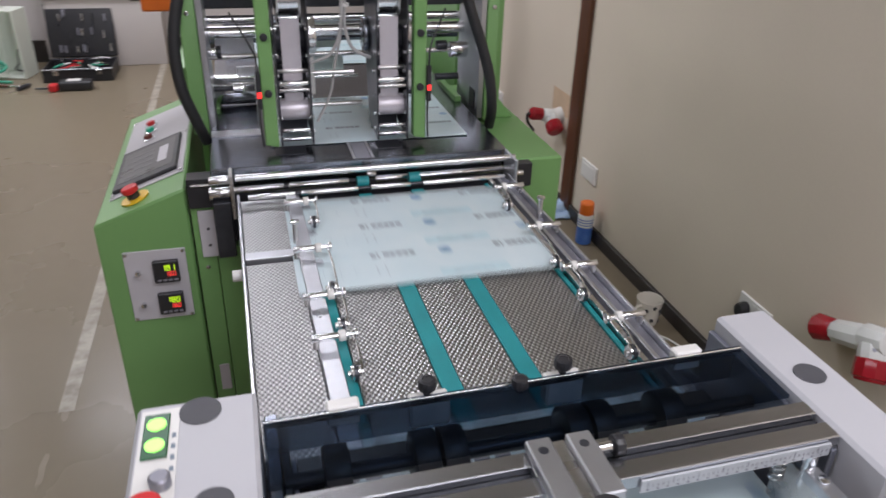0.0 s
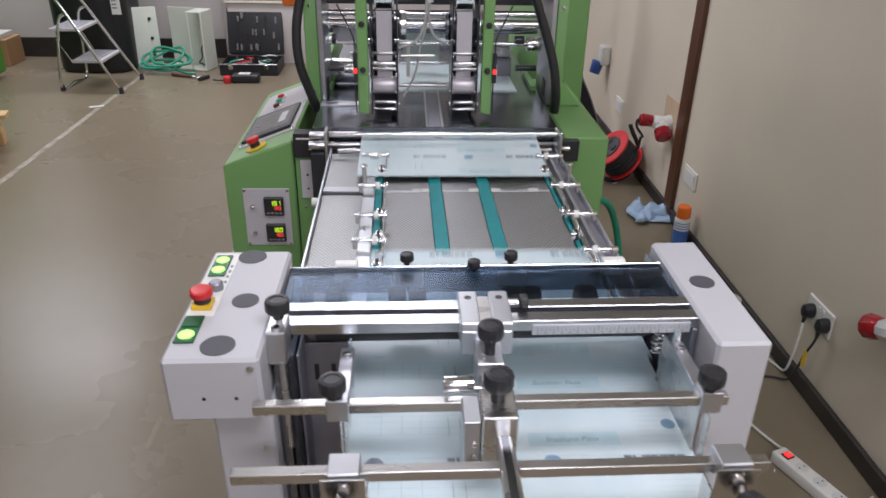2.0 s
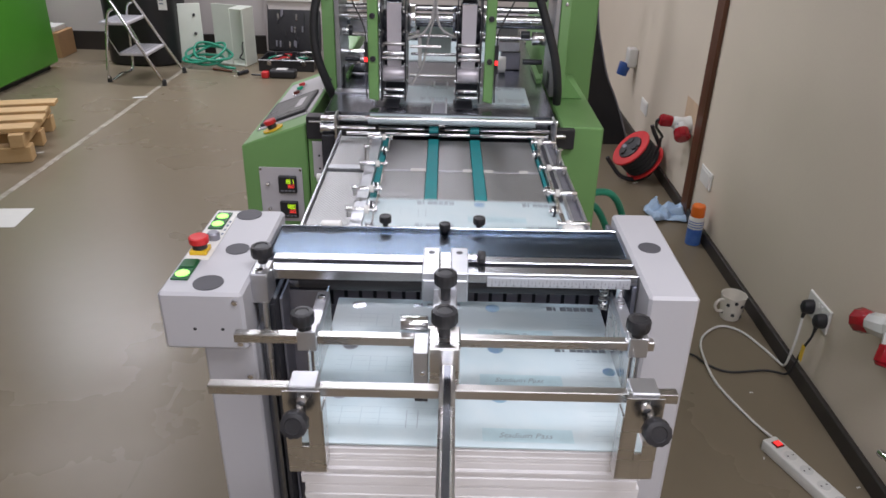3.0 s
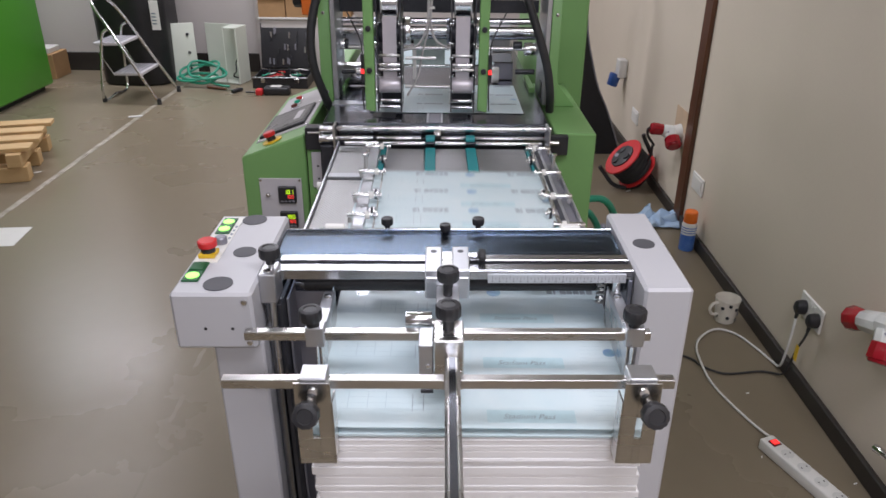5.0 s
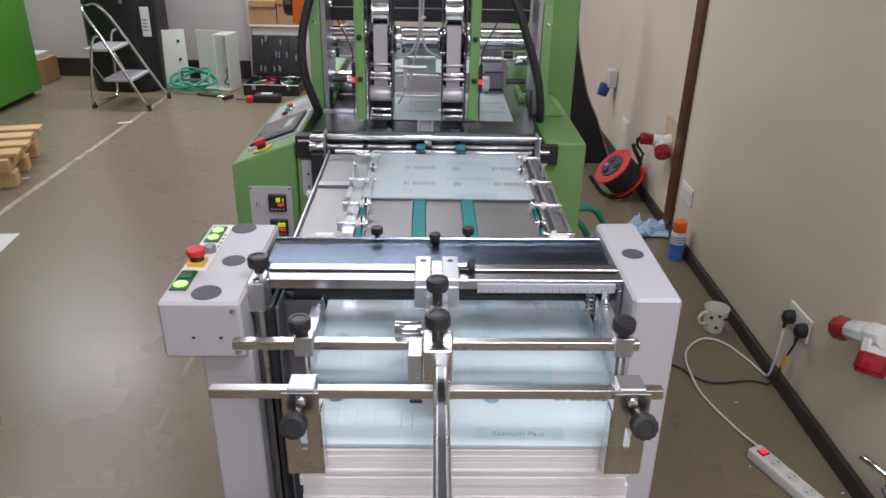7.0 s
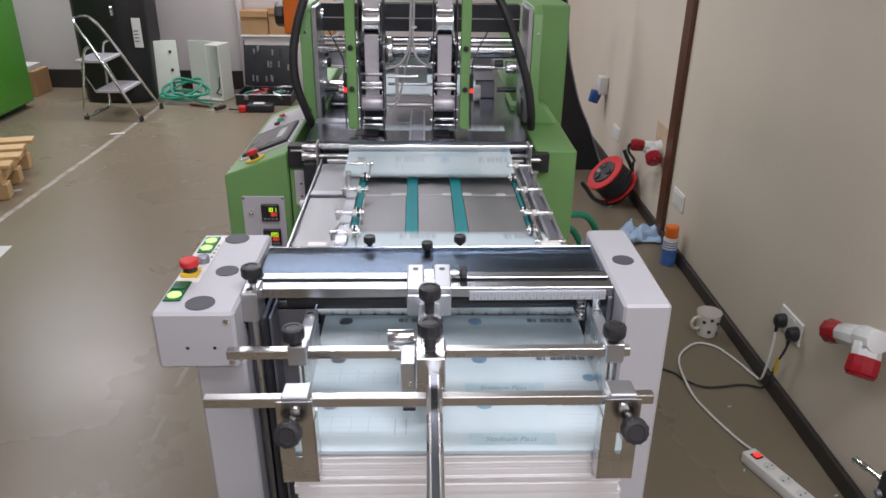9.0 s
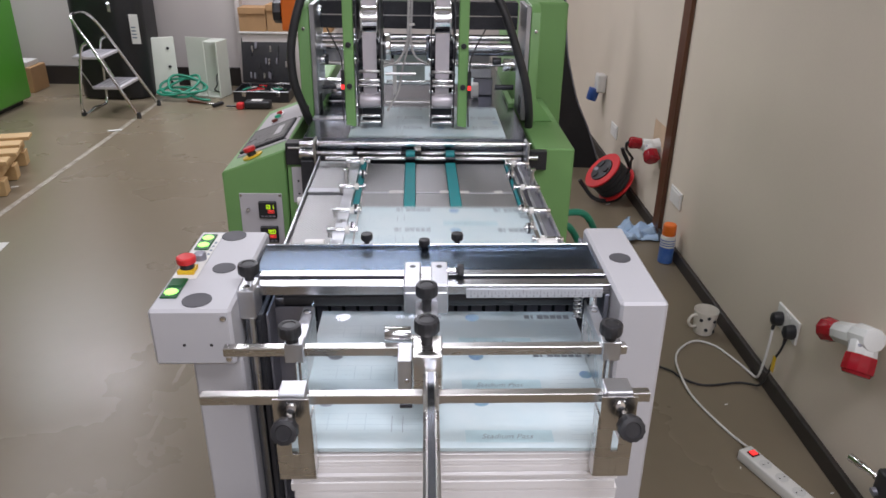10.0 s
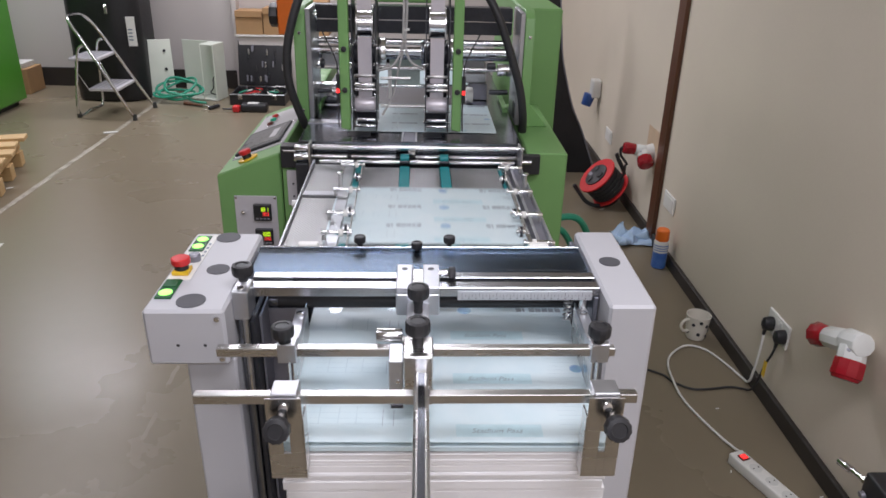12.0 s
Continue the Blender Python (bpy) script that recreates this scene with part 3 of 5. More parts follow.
for x0, x1 in ((0.2865, 0.300), (0.3965, 0.4215), (0.4975, 0.5225), (0.646, 0.6535)):
    part("belt", box(x0, 0.78, 0.950, x1, 1.465, 0.9612, 0.001), TEAL, conveyor, "teal rubber belt")
part("guide_rail", box(0.2625, 0.79, 0.945, 0.286, 1.475, 0.969, 0.001), ALU, conveyor)
part("guide_rail", box(0.6555, 0.79, 0.945, 0.664, 1.475, 0.968, 0.001), STEEL, conveyor)
part("guide_rail", box(0.672, 0.79, 0.945, 0.679, 1.475, 0.970, 0.001), ALU, conveyor)
part("rail_floor", box(0.6645, 0.79, 0.945, 0.6715, 1.475, 0.952, 0), GREYMETAL, conveyor)
part("side_channel", box(0.6795, 0.79, 0.93, 0.698, 1.475, 0.962, 0.001), GREYMETAL, conveyor)
part("rim", box(0.6985, 0.79, 0.93, 0.7035, 1.475, 0.972, 0.001), ALU, conveyor)
for x in (0.273, 0.668):
    for y in ((1.06, 1.05) if x < 0.4 else (0.95,)):
        screw(conveyor, (x, y, 0.969), (0, 0, 1), 0.0022)


def guide_roller(x, y, side):
    """A cross holder with a knurled clamp, and the small sprung wheel it carries."""
    g = part("guide_holder", cyl((x - 0.030 * side, y, 0.984), (x + 0.004 * side, y, 0.984), 0.0052, seg=18, b=0.0006), CHROME, conveyor, "chromed guide roller holder")
    part("clamp", cyl((x + 0.0042 * side, y, 0.984), (x + 0.013 * side, y, 0.984), 0.0075, seg=18, b=0.001), WPLASTIC, g)
    part("thumb_screw", cyl((x + 0.0132 * side, y, 0.984), (x + 0.024 * side, y, 0.984), 0.0038, seg=14), CHROME, g)
    part("thumb_head", cyl((x + 0.0242 * side, y, 0.984), (x + 0.029 * side, y, 0.984), 0.0075, seg=14, b=0.001), CHROME, g)
    part("foot", cyl((x - 0.025 * side, y, 0.9695), (x - 0.025 * side, y, 0.982), 0.004, seg=12), STEEL, g)


def guide_wheel(x, y, yh):
    w = part("guide_wheel", cyl((x - 0.006, y, 0.9745), (x + 0.006, y, 0.9745), 0.0095, seg=20, b=0.001), CHROME, conveyor, "small chromed hold-down wheel")
    part("tyre", cyl((x - 0.0025, y, 0.9745), (x + 0.0025, y, 0.9745), 0.0104, seg=20), DARKSTEEL, w)
    part("wheel_arm", tube([(x + 0.008, y, 0.976), (x + 0.009, (y + yh) / 2, 0.984), (x + 0.008, yh, 0.984)], 0.0016, 6, 4), STEEL, w)
    part("hub", cyl((x - 0.0095, y, 0.9745), (x + 0.0095, y, 0.9745), 0.004, seg=12), STEEL, w)


for y, yw in ((1.402, 1.335), (1.222, 1.112), (1.080, 1.016), (0.978, 0.910)):
    guide_roller(0.284, y, 1)
    guide_wheel(0.2985, yw, y)
for y, yw in ((1.390, 1.330), (1.220, 1.113), (1.080, 1.013), (0.936, 0.870)):
    guide_roller(0.668, y, -1)
    guide_wheel(0.645, yw, y)
for x, y in ((0.2635, 1.285), (0.691, 1.29)):
    p = part("upright_pin", cyl((x, y, 0.962), (x, y, 1.000), 0.0045, seg=16), STEEL, conveyor)
    part("pin_head", cyl((x, y, 1.000), (x, y, 1.004), 0.0075, seg=16, b=0.001), CHROME, p)
part("side_knob", cyl((0.160, 1.225, 0.948), (0.1752, 1.225, 0.948), 0.009, seg=18, b=0.001), WPLASTIC, conveyor)
part("cross_bar", cyl((0.176, 1.478, 1.006), (0.712, 1.478, 1.006), 0.0062), CHROME, conveyor, "chromed cross bar")
for y, z, r, cuts in ((1.505, 0.972, 0.0062, (0.150, 0.262, 0.272, 0.385, 0.436, 0.50, 0.512, 0.700)), (1.468, 0.971, 0.0050, (0.195, 0.28, 0.29, 0.397, 0.421, 0.498, 0.5225, 0.69))):
    for a, b in zip(cuts[::2], cuts[1::2]):
        part("roller", cyl((a, y, z), (b, y, z), r, b=0.001), CHROME, conveyor)
    part("roller_core", cyl((cuts[0] + 0.01, y, z), (cuts[-1] - 0.01, y, z), r * 0.75), DARKSTEEL, conveyor)
part("collar", cyl((0.418, 1.505, 0.984), (0.436, 1.505, 0.984), 0.0115, b=0.001), STEEL, conveyor)
for x in (0.409, 0.510):
    part("belt_pulley", cyl((x - 0.011, 1.490, 0.9745), (x + 0.011, 1.490, 0.9745), 0.0115), TEAL, conveyor)
part("end_bracket", box(0.166, 1.468, 0.93, 0.172, 1.512, 1.014, 0.001), STEEL, conveyor)
part("end_bracket", box(0.7005, 1.440, 0.945, 0.706, 1.508, 1.014, 0.003), ALU, conveyor)
part("end_cap", cyl((0.128, 1.49, 0.975), (0.1655, 1.49, 0.975), 0.0115, b=0.001), CHROME, conveyor)
part("end_cap", cyl((0.130, 1.49, 1.000), (0.1655, 1.49, 1.000), 0.0080, b=0.001), CHROME, conveyor)
part("bearing_block", box(0.132, 1.472, 0.85, 0.1645, 1.512, 0.962, 0.002), DARKSTEEL, conveyor)
# the conveyor stands slightly askew
conveyor.matrix_basis = Matrix.Translation((0.008, 0, -0.018)) @ conveyor.matrix_basis @ Matrix.Rotation(radians(0.7), 4, "Z")

# ---- foil press ----
press = group_of("foil_press", (0.44, 2.0, 0), "green foil stamping press with twin foil webs", "machine")
cab = part("control_cabinet", prism([(-0.100, 0.022), (0.068, 0.022), (0.068, 0.9795), (-0.100, 0.916)], 1.52, 2.16, "y", 0.004), GREEN, press, "green control cabinet with sloping top")
SLOPE = Matrix.Translation((-0.100, 0, 0.9165)) @ Matrix.Rotation(-math.atan2(0.071, 0.188), 4, "Y")


def on_slope(u0, v0, u1, v1, h0, h1, b=0.001):
    return box(u0, v0, h0, u1, v1, h1, b, None, SLOPE)


panel = part("console_panel", on_slope(0.020, 1.615, 0.172, 2.09, 0, 0.002, 0.0005), GREYPLATE, cab, "grey console panel")
frame_ = part("touch_screen", on_slope(0.026, 1.635, 0.160, 1.845, 0.002, 0.010, 0.002), BLACK, cab, "dark touch screen in a black bezel")
part("glass", on_slope(0.036, 1.660, 0.150, 1.825, 0.010, 0.0105, 0), SCREEN, frame_)
bm = bmesh.new()
for i in range(5):
    merge(box(0.045, 1.675 + 0.028 * i, 0.0105, 0.105, 1.683 + 0.028 * i, 0.0108, 0), bm, SLOPE)
part("screen_print", bm, DIMPRINT, frame_)
part("screen_label", on_slope(0.116, 1.70, 0.136, 1.79, 0.0105, 0.0108, 0), GREYPLATE, frame_)
for u, v, mt, nm in ((0.075, 2.005, RED, "red push button"), (0.078, 1.955, mat("green_push_button", (0.02, 0.42, 0.25), 0.3), "green push button"), (0.078, 1.905, mat("dark_red_push_button", (0.12, 0.02, 0.015), 0.3), "dark red push button")):
    pb = part("push_button", lathe([(0.0135, 0.002), (0.0135, 0.007), (0.011, 0.008)], 20, SLOPE @ Matrix.Translation((u, v, 0))), CHROME, cab, nm)
    part("cap", lathe([(0.010, 0.008), (0.010, 0.013), (0.008, 0.015)], 20, SLOPE @ Matrix.Translation((u, v, 0))), mt, pb)
for u, v in ((0.026, 1.625), (0.166, 1.625), (0.026, 2.08), (0.166, 2.08), (0.166, 1.86)):
    p = SLOPE @ Vector((u, v, 0.002))
    screw(panel, p, SLOPE.to_3x3() @ Vector((0, 0, 1)), 0.004)
emergency_stop(cab, SLOPE @ Matrix.Translation((0.078, 1.572, 0)), cyl((0, 0, 0), (0, 0, 0.004), 0.027, seg=36, b=0.001))
tp = part("thermostat_panel", box(-0.060, 1.5165, 0.708, 0.052, 1.5195, 0.860, 0.001), GREYPLATE, cab, "grey panel with two temperature controllers")
for x in (-0.055, 0.047):
    for z in (0.713, 0.855):
        screw(tp, (x, 1.5165, z), (0, -1, 0), 0.0036)


def seven_segment(bm, x, z, w, digit):
    h, t = w * 1.7, w * 0.22
    on = {"0": "abcdef", "1": "bc", "8": "abcdefg"}[digit]
    y0, y1 = 1.5052, 1.5058
    seg = {"a": (0, h - t, w, h), "g": (0, h / 2 - t / 2, w, h / 2 + t / 2), "d": (0, 0, w, t), "f": (0, h / 2, t, h), "b": (w - t, h / 2, w, h), "e": (0, 0, t, h / 2), "c": (w - t, 0, w, h / 2)}
    for k in on:
        a, b, c, d = seg[k]
        box(x + a, y0, z + b, x + c, y1, z + d, 0, bm)


for z, up, low in ((0.816, "181", "180"), (0.745, "180", "180")):
    tc = part("temperature_controller", box(-0.010, 1.506, z - 0.0235, 0.037, 1.5164, z + 0.0235, 0.002), BLACK, cab, "black digital temperature controller")
    bm = bmesh.new()
    for i, ch in enumerate(up):
        seven_segment(bm, 0.006 + 0.0088 * i, z + 0.004, 0.0068, ch)
    part("digits", bm, DIGITG, tc, "glowing yellow-green digits")
    bm = bmesh.new()
    for i, ch in enumerate(low):
        seven_segment(bm, 0.011 + 0.0072 * i, z - 0.008, 0.0054, ch)
    part("digits", bm, DIGITR, tc, "glowing red digits")
    for i in range(4):
        part("key", box(-0.004 + 0.010 * i, 1.5045, z - 0.019, 0.003 + 0.010 * i, 1.506, z - 0.0145, 0.0004), GREYMETAL, tc)
    tg = part("toggle_switch", cyl((-0.038, 1.5164, z), (-0.038, 1.508, z), 0.0048, seg=14), CHROME, tp)
    part("lever", cyl((-0.038, 1.508, z), (-0.034, 1.497, z + 0.005), 0.002, 0.0026, seg=10), CHROME, tg)
cab.matrix_basis = Matrix.Translation((0.016, 0, -0.012)) @ cab.matrix_basis
part("recess", box(0.0885, 1.508, 0.930, 0.131, 1.545, 0.988, 0.001), BLACK, press)
part("shaft", cyl((0.096, 1.507, 0.976), (0.1275, 1.507, 0.976), 0.0028), STEEL, press)
bp = part("bracket_plate", box(0.100, 1.512, 0.825, 0.131, 1.519, 0.922, 0.001), GREYPLATE, press)
for z in (0.85, 0.885):
    part("hole", cyl((0.116, 1.5118, z), (0.116, 1.5125, z), 0.003, seg=12), BLACK, bp)
part("front_panel", box(0.0885, 1.5195, 0.010, 0.125, 1.56, 0.93, 0.001), GREEN, press)
part("front_panel", box(0.127, 1.5165, 0.010, 0.73, 1.56, 0.84, 0.001), GREEN, press)
part("gusset", box(0.100, 1.5175, 0.50, 0.120, 1.5193, 0.565, 0.0005), GREYPLATE, press)
screw(press, (0.106, 1.5195, 0.80), (0, -1, 0), 0.0045)
part("inner_block", box(0.1325, 1.530, 0.845, 0.72, 1.60, 0.945, 0.002), DARKSTEEL, press)
part("side_cabinet", box(0.731, 1.530, 0.010, 0.838, 2.10, 0.973, 0.004), GREEN, press, "green side cabinet")
part("recess", box(0.7085, 1.506, 0.922, 0.762, 1.529, 0.972, 0.001), BLACK, press)
part("shaft", cyl((0.7065, 1.490, 0.960), (0.735, 1.490, 0.960), 0.0055), CHROME, press)
part("deck", box(0.1325, 1.525, 0.965, 0.712, 2.75, 0.9985, 0.0015), DARKPLATE, press, "polished dark deck plate")
for x0, x1 in ((0.398, 0.4035), (0.4345, 0.440)):
    part("deck_strip", box(x0, 1.53, 0.9986, x1, 1.85, 0.9998, 0.0003), ALU, press)
part("deck_trough", box(0.4045, 1.53, 0.9986, 0.4335, 1.85, 0.9990, 0), GREYMETAL, press)
for x0, x1, y0, y1 in ((0.255, 0.315, 1.575, 1.75), (0.455, 0.505, 1.575, 1.75)):
    part("heat_block", box(x0, y0, 0.9986, x1, y1, 0.9996, 0), DARKSTEEL, press)
part("deck_strip", box(0.1325, 1.70, 0.9986, 0.232, 1.735, 1.002, 0.0005), ALU, press)
part("deck_roller", cyl((0.1375, 1.93, 1.035), (0.232, 1.93, 1.035), 0.034, b=0.002), CHROME, press, "polished steel roller")

# side frames
lf = part("side_frame", prism([(1.765, 0.985), (1.765, 1.285), (1.80, 1.305), (1.95, 1.305), (1.95, 0.985)], 0.096, 0.1285, "x", 0.002), GREEN, press, "green side frame")
part("frame_plate", box(0.129, 1.770, 0.985, 0.1425, 1.94, 1.298, 0.001), ALU, press)
rf = part("side_frame", prism([(1.765, 0.980), (1.765, 1.285), (1.80, 1.305), (1.95, 1.305), (1.95, 0.980)], 0.7355, 0.762, "x", 0.002), GREEN, press, "green side frame")
part("frame_plate", box(0.7225, 1.770, 0.985, 0.735, 1.94, 1.298, 0.001), ALU, press)
for z in (1.02, 1.235):
    screw(lf, (0.112, 1.765, z), (0, -1, 0), 0.005)
    screw(rf, (0.750, 1.765, z), (0, -1, 0), 0.005)
part("frame_slot", box(0.1427, 1.79, 1.000, 0.1445, 1.83, 1.045, 0), BLACK, press)
part("frame_slot", box(0.7205, 1.79, 1.000, 0.7223, 1.83, 1.045, 0), BLACK, press)
part("shelf_bracket", prism([(0.763, 0.974), (0.822, 0.974), (0.763, 1.048)], 1.80, 1.815, "y", 0.001), GREEN, press)
part("rear_body", box(0.770, 2.12, 0.010, 0.902, 3.00, 1.275, 0.005), GREEN, press, "tall green rear cabinet")
part("rear_body", box(0.02, 2.46, 0.010, 0.085, 3.00, 0.96, 0.006), GREEN, press)
# black corrugated hoses
part("hose", tube([(0.122, 1.735, 0.980), (0.108, 1.715, 1.03), (0.088, 1.70, 1.11), (0.088, 1.70, 1.20), (0.113, 1.71, 1.30), (0.155, 1.74, 1.40), (0.20, 1.80, 1.50)], 0.0115, 12), RUBBER, press, "black corrugated cable hose")
part("hose", tube([(0.742, 1.735, 0.978), (0.736, 1.705, 1.03), (0.720, 1.69, 1.11), (0.686, 1.69, 1.21), (0.645, 1.70, 1.31), (0.58, 1.74, 1.41), (0.50, 1.80, 1.50)], 0.0115, 12), RUBBER, press, "black corrugated cable hose")

# shafts and beam between the frames
part("beam", box(0.132, 1.88, 1.222, 0.712, 1.935, 1.298, 0.003), DARKSTEEL, press, "black cross beam")
part("beam_line", box(0.132, 1.8785, 1.258, 0.712, 1.8797, 1.261, 0), STEEL, press)
for y, z, r, mt in ((1.90, 1.196, 0.009, CHROME), (1.87, 1.174, 0.012, CHROME), (1.92, 1.150, 0.009, DARKPLATE), (1.84, 1.130, 0.0055, STEEL), (1.92, 1.17, 0.008, STEEL)):
    part("shaft", cyl((0.132, y, z), (0.712, y, z), r), mt, press)
for x0, x1, y, z, r, mt in ((0.1325, 0.139, 1.84, 1.138, 0.026, CHROME), (0.139, 0.158, 1.84, 1.140, 0.010, CHROME), (0.158, 0.168, 1.84, 1.140, 0.014, DARKSTEEL), (0.1325, 0.150, 1.87, 1.270, 0.014, CHROME), (0.640, 0.665, 1.84, 1.140, 0.011, DARKSTEEL), (0.672, 0.7115, 1.84, 1.130, 0.018, CHROME)):
    part("collar", cyl((x0, y, z), (x1, y, z), r, b=0.001), mt, press)
part("lower_shaft", cyl((0.132, 1.86, 1.056), (0.205, 1.86, 1.056), 0.006), DARKSTEEL, press)
part("lower_collar", cyl((0.185, 1.86, 1.056), (0.205, 1.86, 1.056), 0.011), CHROME, press)
part("web_plate", box(0.155, 1.895, 1.115, 0.237, 1.905, 1.165, 0.001), ALU, press)
part("web_plate", box(0.195, 1.93, 1.010, 0.235, 1.94, 1.085, 0.001), ALU, press)


def foil_unit(x0, x1, xw0, xw1, post_x0, post_x1, cable_side):
    """One foil web: post, side plate, reel, idlers and the paper web."""
    post = part("foil_post", prism([(post_x0, 1.015), (post_x1, 1.010), (post_x1, 1.60), (post_x0, 1.60)], 1.588, 1.612, "y", 0.002), GREEN, press, "green upright post of the foil unit")
    for z in (1.118, 1.222):
        part("bolt", cyl(((post_x0 + post_x1) / 2, 1.588, z), ((post_x0 + post_x1) / 2, 1.582, z), 0.0072, seg=16, b=0.001), BLACK, post)
    xs = post_x0 - 0.004 if cable_side < 0 else post_x1 + 0.004
    part("cable", tube([(xs, 1.586, 1.015), (xs - 0.002, 1.584, 1.07), (xs, 1.582, 1.12), (xs, 1.582, 1.17), (xs + 0.006 * cable_side, 1.59, 1.20), (xs + 0.040 * cable_side, 1.62, 1.26)], 0.0019, 6), RUBBER, post)
    sn = part("sensor", box(xs - 0.0045, 1.579, 1.090, xs + 0.0045, 1.588, 1.160, 0.001), BLACK, press, "black sensor with a red light")
    part("indicator", box(xs - 0.004, 1.5775, 1.112, xs + 0.004, 1.579, 1.123, 0.0003), LEDRED, sn)
    part("web", box(xw0, 1.631, 1.085, xw1, 1.6315, 1.245, 0), FOIL, press, "pale foil web")
    part("web", box(xw0, 1.637, 1.310, xw1, 1.6375, 1.50, 0), FOIL, press, "pale foil web")
    reel = part("foil_reel", cyl((xw0 - 0.001, 1.672, 1.275), (xw1 + 0.001, 1.672, 1.275), 0.033, seg=40), CHROME, press, "silver foil reel")
    for x in (xw0 - 0.004, xw1 + 0.001):
        part("flange", cyl((x, 1.672, 1.275), (x + 0.003, 1.672, 1.275), 0.046, seg=40), STEEL, reel)
    for xa in (x0, x1):
        sp = part("side_plate", prism([(1.60, 1.008), (1.60, 1.30), (1.64, 1.36), (1.72, 1.36), (1.74, 1.20), (1.70, 1.02)], xa - 0.0015, xa + 0.0015, "x", 0.0004), DARKSTEEL, press, "thin dark side plate")
        for z in (1.03, 1.06, 1.098, 1.14, 1.18, 1.23):
            part("bolt", cyl((xa - 0.005, 1.606 + 0.008 * ((z * 100) % 3), z), (xa + 0.005, 1.606 + 0.008 * ((z * 100) % 3), z), 0.0042, seg=10), CHROME, sp)
    for y, z, r, mt in ((1.612, 1.128, 0.0065, CHROME), (1.606, 1.117, 0.0042, STEEL), (1.640, 1.070, 0.021, FOIL), (1.612, 1.035, 0.0042, CHROME), (1.608, 1.019, 0.0042, CHROME), (1.660, 1.165, 0.012, DARKSTEEL), (1.665, 1.20, 0.026, DARKSTEEL), (1.63, 1.148, 0.004, STEEL)):
        part("idler", cyl((x0 + 0.002, y, z), (x1 - 0.002, y, z), r, b=0.0006), mt, press)
    # added dark sheet standing in for shade, hides the bright deck behind the web
    part("shade_backing", box(x0 + 0.002, 1.698, 1.000, x1 - 0.002, 1.702, 1.155, 0.0005), DARKSTEEL, press)
    part("drum_ring", cyl((x1 + 0.002, 1.70, 1.20), (x1 + 0.022, 1.70, 1.20), 0.036, seg=36, b=0.002), CHROME, press)
    part("drum_ring", cyl((x0 - 0.013, 1.70, 1.20), (x0 - 0.002, 1.70, 1.20), 0.034, seg=36, b=0.002), DARKPLATE, press)


foil_unit(0.270, 0.331, 0.283, 0.319, 0.238, 0.2635, -1)
foil_unit(0.461, 0.521, 0.472, 0.508, 0.5305, 0.5555, 1)
part("loom", tube([(0.405, 1.66, 1.45), (0.402, 1.65, 1.30), (0.397, 1.645, 1.22), (0.375, 1.64, 1.175), (0.335, 1.635, 1.160)], 0.0032, 8), CABLE, press, "grey cable loom")
part("loom", tube([(0.412, 1.665, 1.45), (0.410, 1.655, 1.30), (0.407, 1.65, 1.23), (0.420, 1.645, 1.185), (0.455, 1.64, 1.165)], 0.0032, 8), CABLE, press, "grey cable loom")
part("loom", tube([(0.409, 1.67, 1.45), (0.406, 1.665, 1.25), (0.385, 1.655, 1.15), (0.372, 1.65, 1.09), (0.345, 1.645, 1.04)], 0.0028, 8), CABLE, press, "grey cable loom")
part("cable_tie", cyl((0.408, 1.655, 1.262), (0.408, 1.655, 1.267), 0.0095, seg=14), WPLASTIC, press)
# between and behind the foil units
part("clear_panel", box(0.345, 1.98, 1.045, 0.445, 1.984, 1.100, 0.0005), FROST, press)
part("clear_panel", box(0.345, 2.10, 1.085, 0.452, 2.104, 1.150, 0.0005), FROST, press)
part("cross_rod", cyl((0.331, 1.86, 1.075), (0.461, 1.86, 1.075), 0.004), CHROME, press)
part("cross_rod", cyl((0.331, 1.80, 1.028), (0.461, 1.80, 1.028), 0.005), STEEL, press)
part("cross_rod", cyl((0.340, 1.64, 1.140), (0.420, 1.64, 1.140), 0.004), STEEL, press)
part("strut", box(0.352, 1.84, 1.04, 0.362, 1.85, 1.125, 0.001), WPLASTIC, press)
sl = part("slide_unit", box(0.585, 2.02, 1.055, 0.655, 2.10, 1.085, 0.002), ALU, press, "aluminium side lay unit")
part("slide_body", box(0.590, 2.03, 1.086, 0.650, 2.16, 1.16, 0.003), GREYPLATE, sl)
part("slide_wheel", cyl((0.590, 1.98, 1.025), (0.612, 1.98, 1.025), 0.024, b=0.002), WPLASTIC, sl)
part("slide_foot", box(0.60, 2.02, 1.000, 0.66, 2.06, 1.054, 0.002), GREYMETAL, sl)
part("slide_arm", cyl((0.655, 1.90, 1.052), (0.712, 1.90, 1.052), 0.008), DARKSTEEL, press)
part("side_lip", box(0.695, 1.86, 0.9987, 0.711, 2.04, 1.012, 0.001), GREEN, press)
part("side_lip", box(0.134, 1.86, 0.9987, 0.150, 2.04, 1.012, 0.001), GREEN, press)
part("rear_box", box(0.30, 2.06, 1.29, 0.48, 2.15, 1.42, 0.004), GREEN, press)
part("rear_roller", cyl((0.16, 2.62, 1.035), (0.70, 2.62, 1.035), 0.03), DARKPLATE, press)
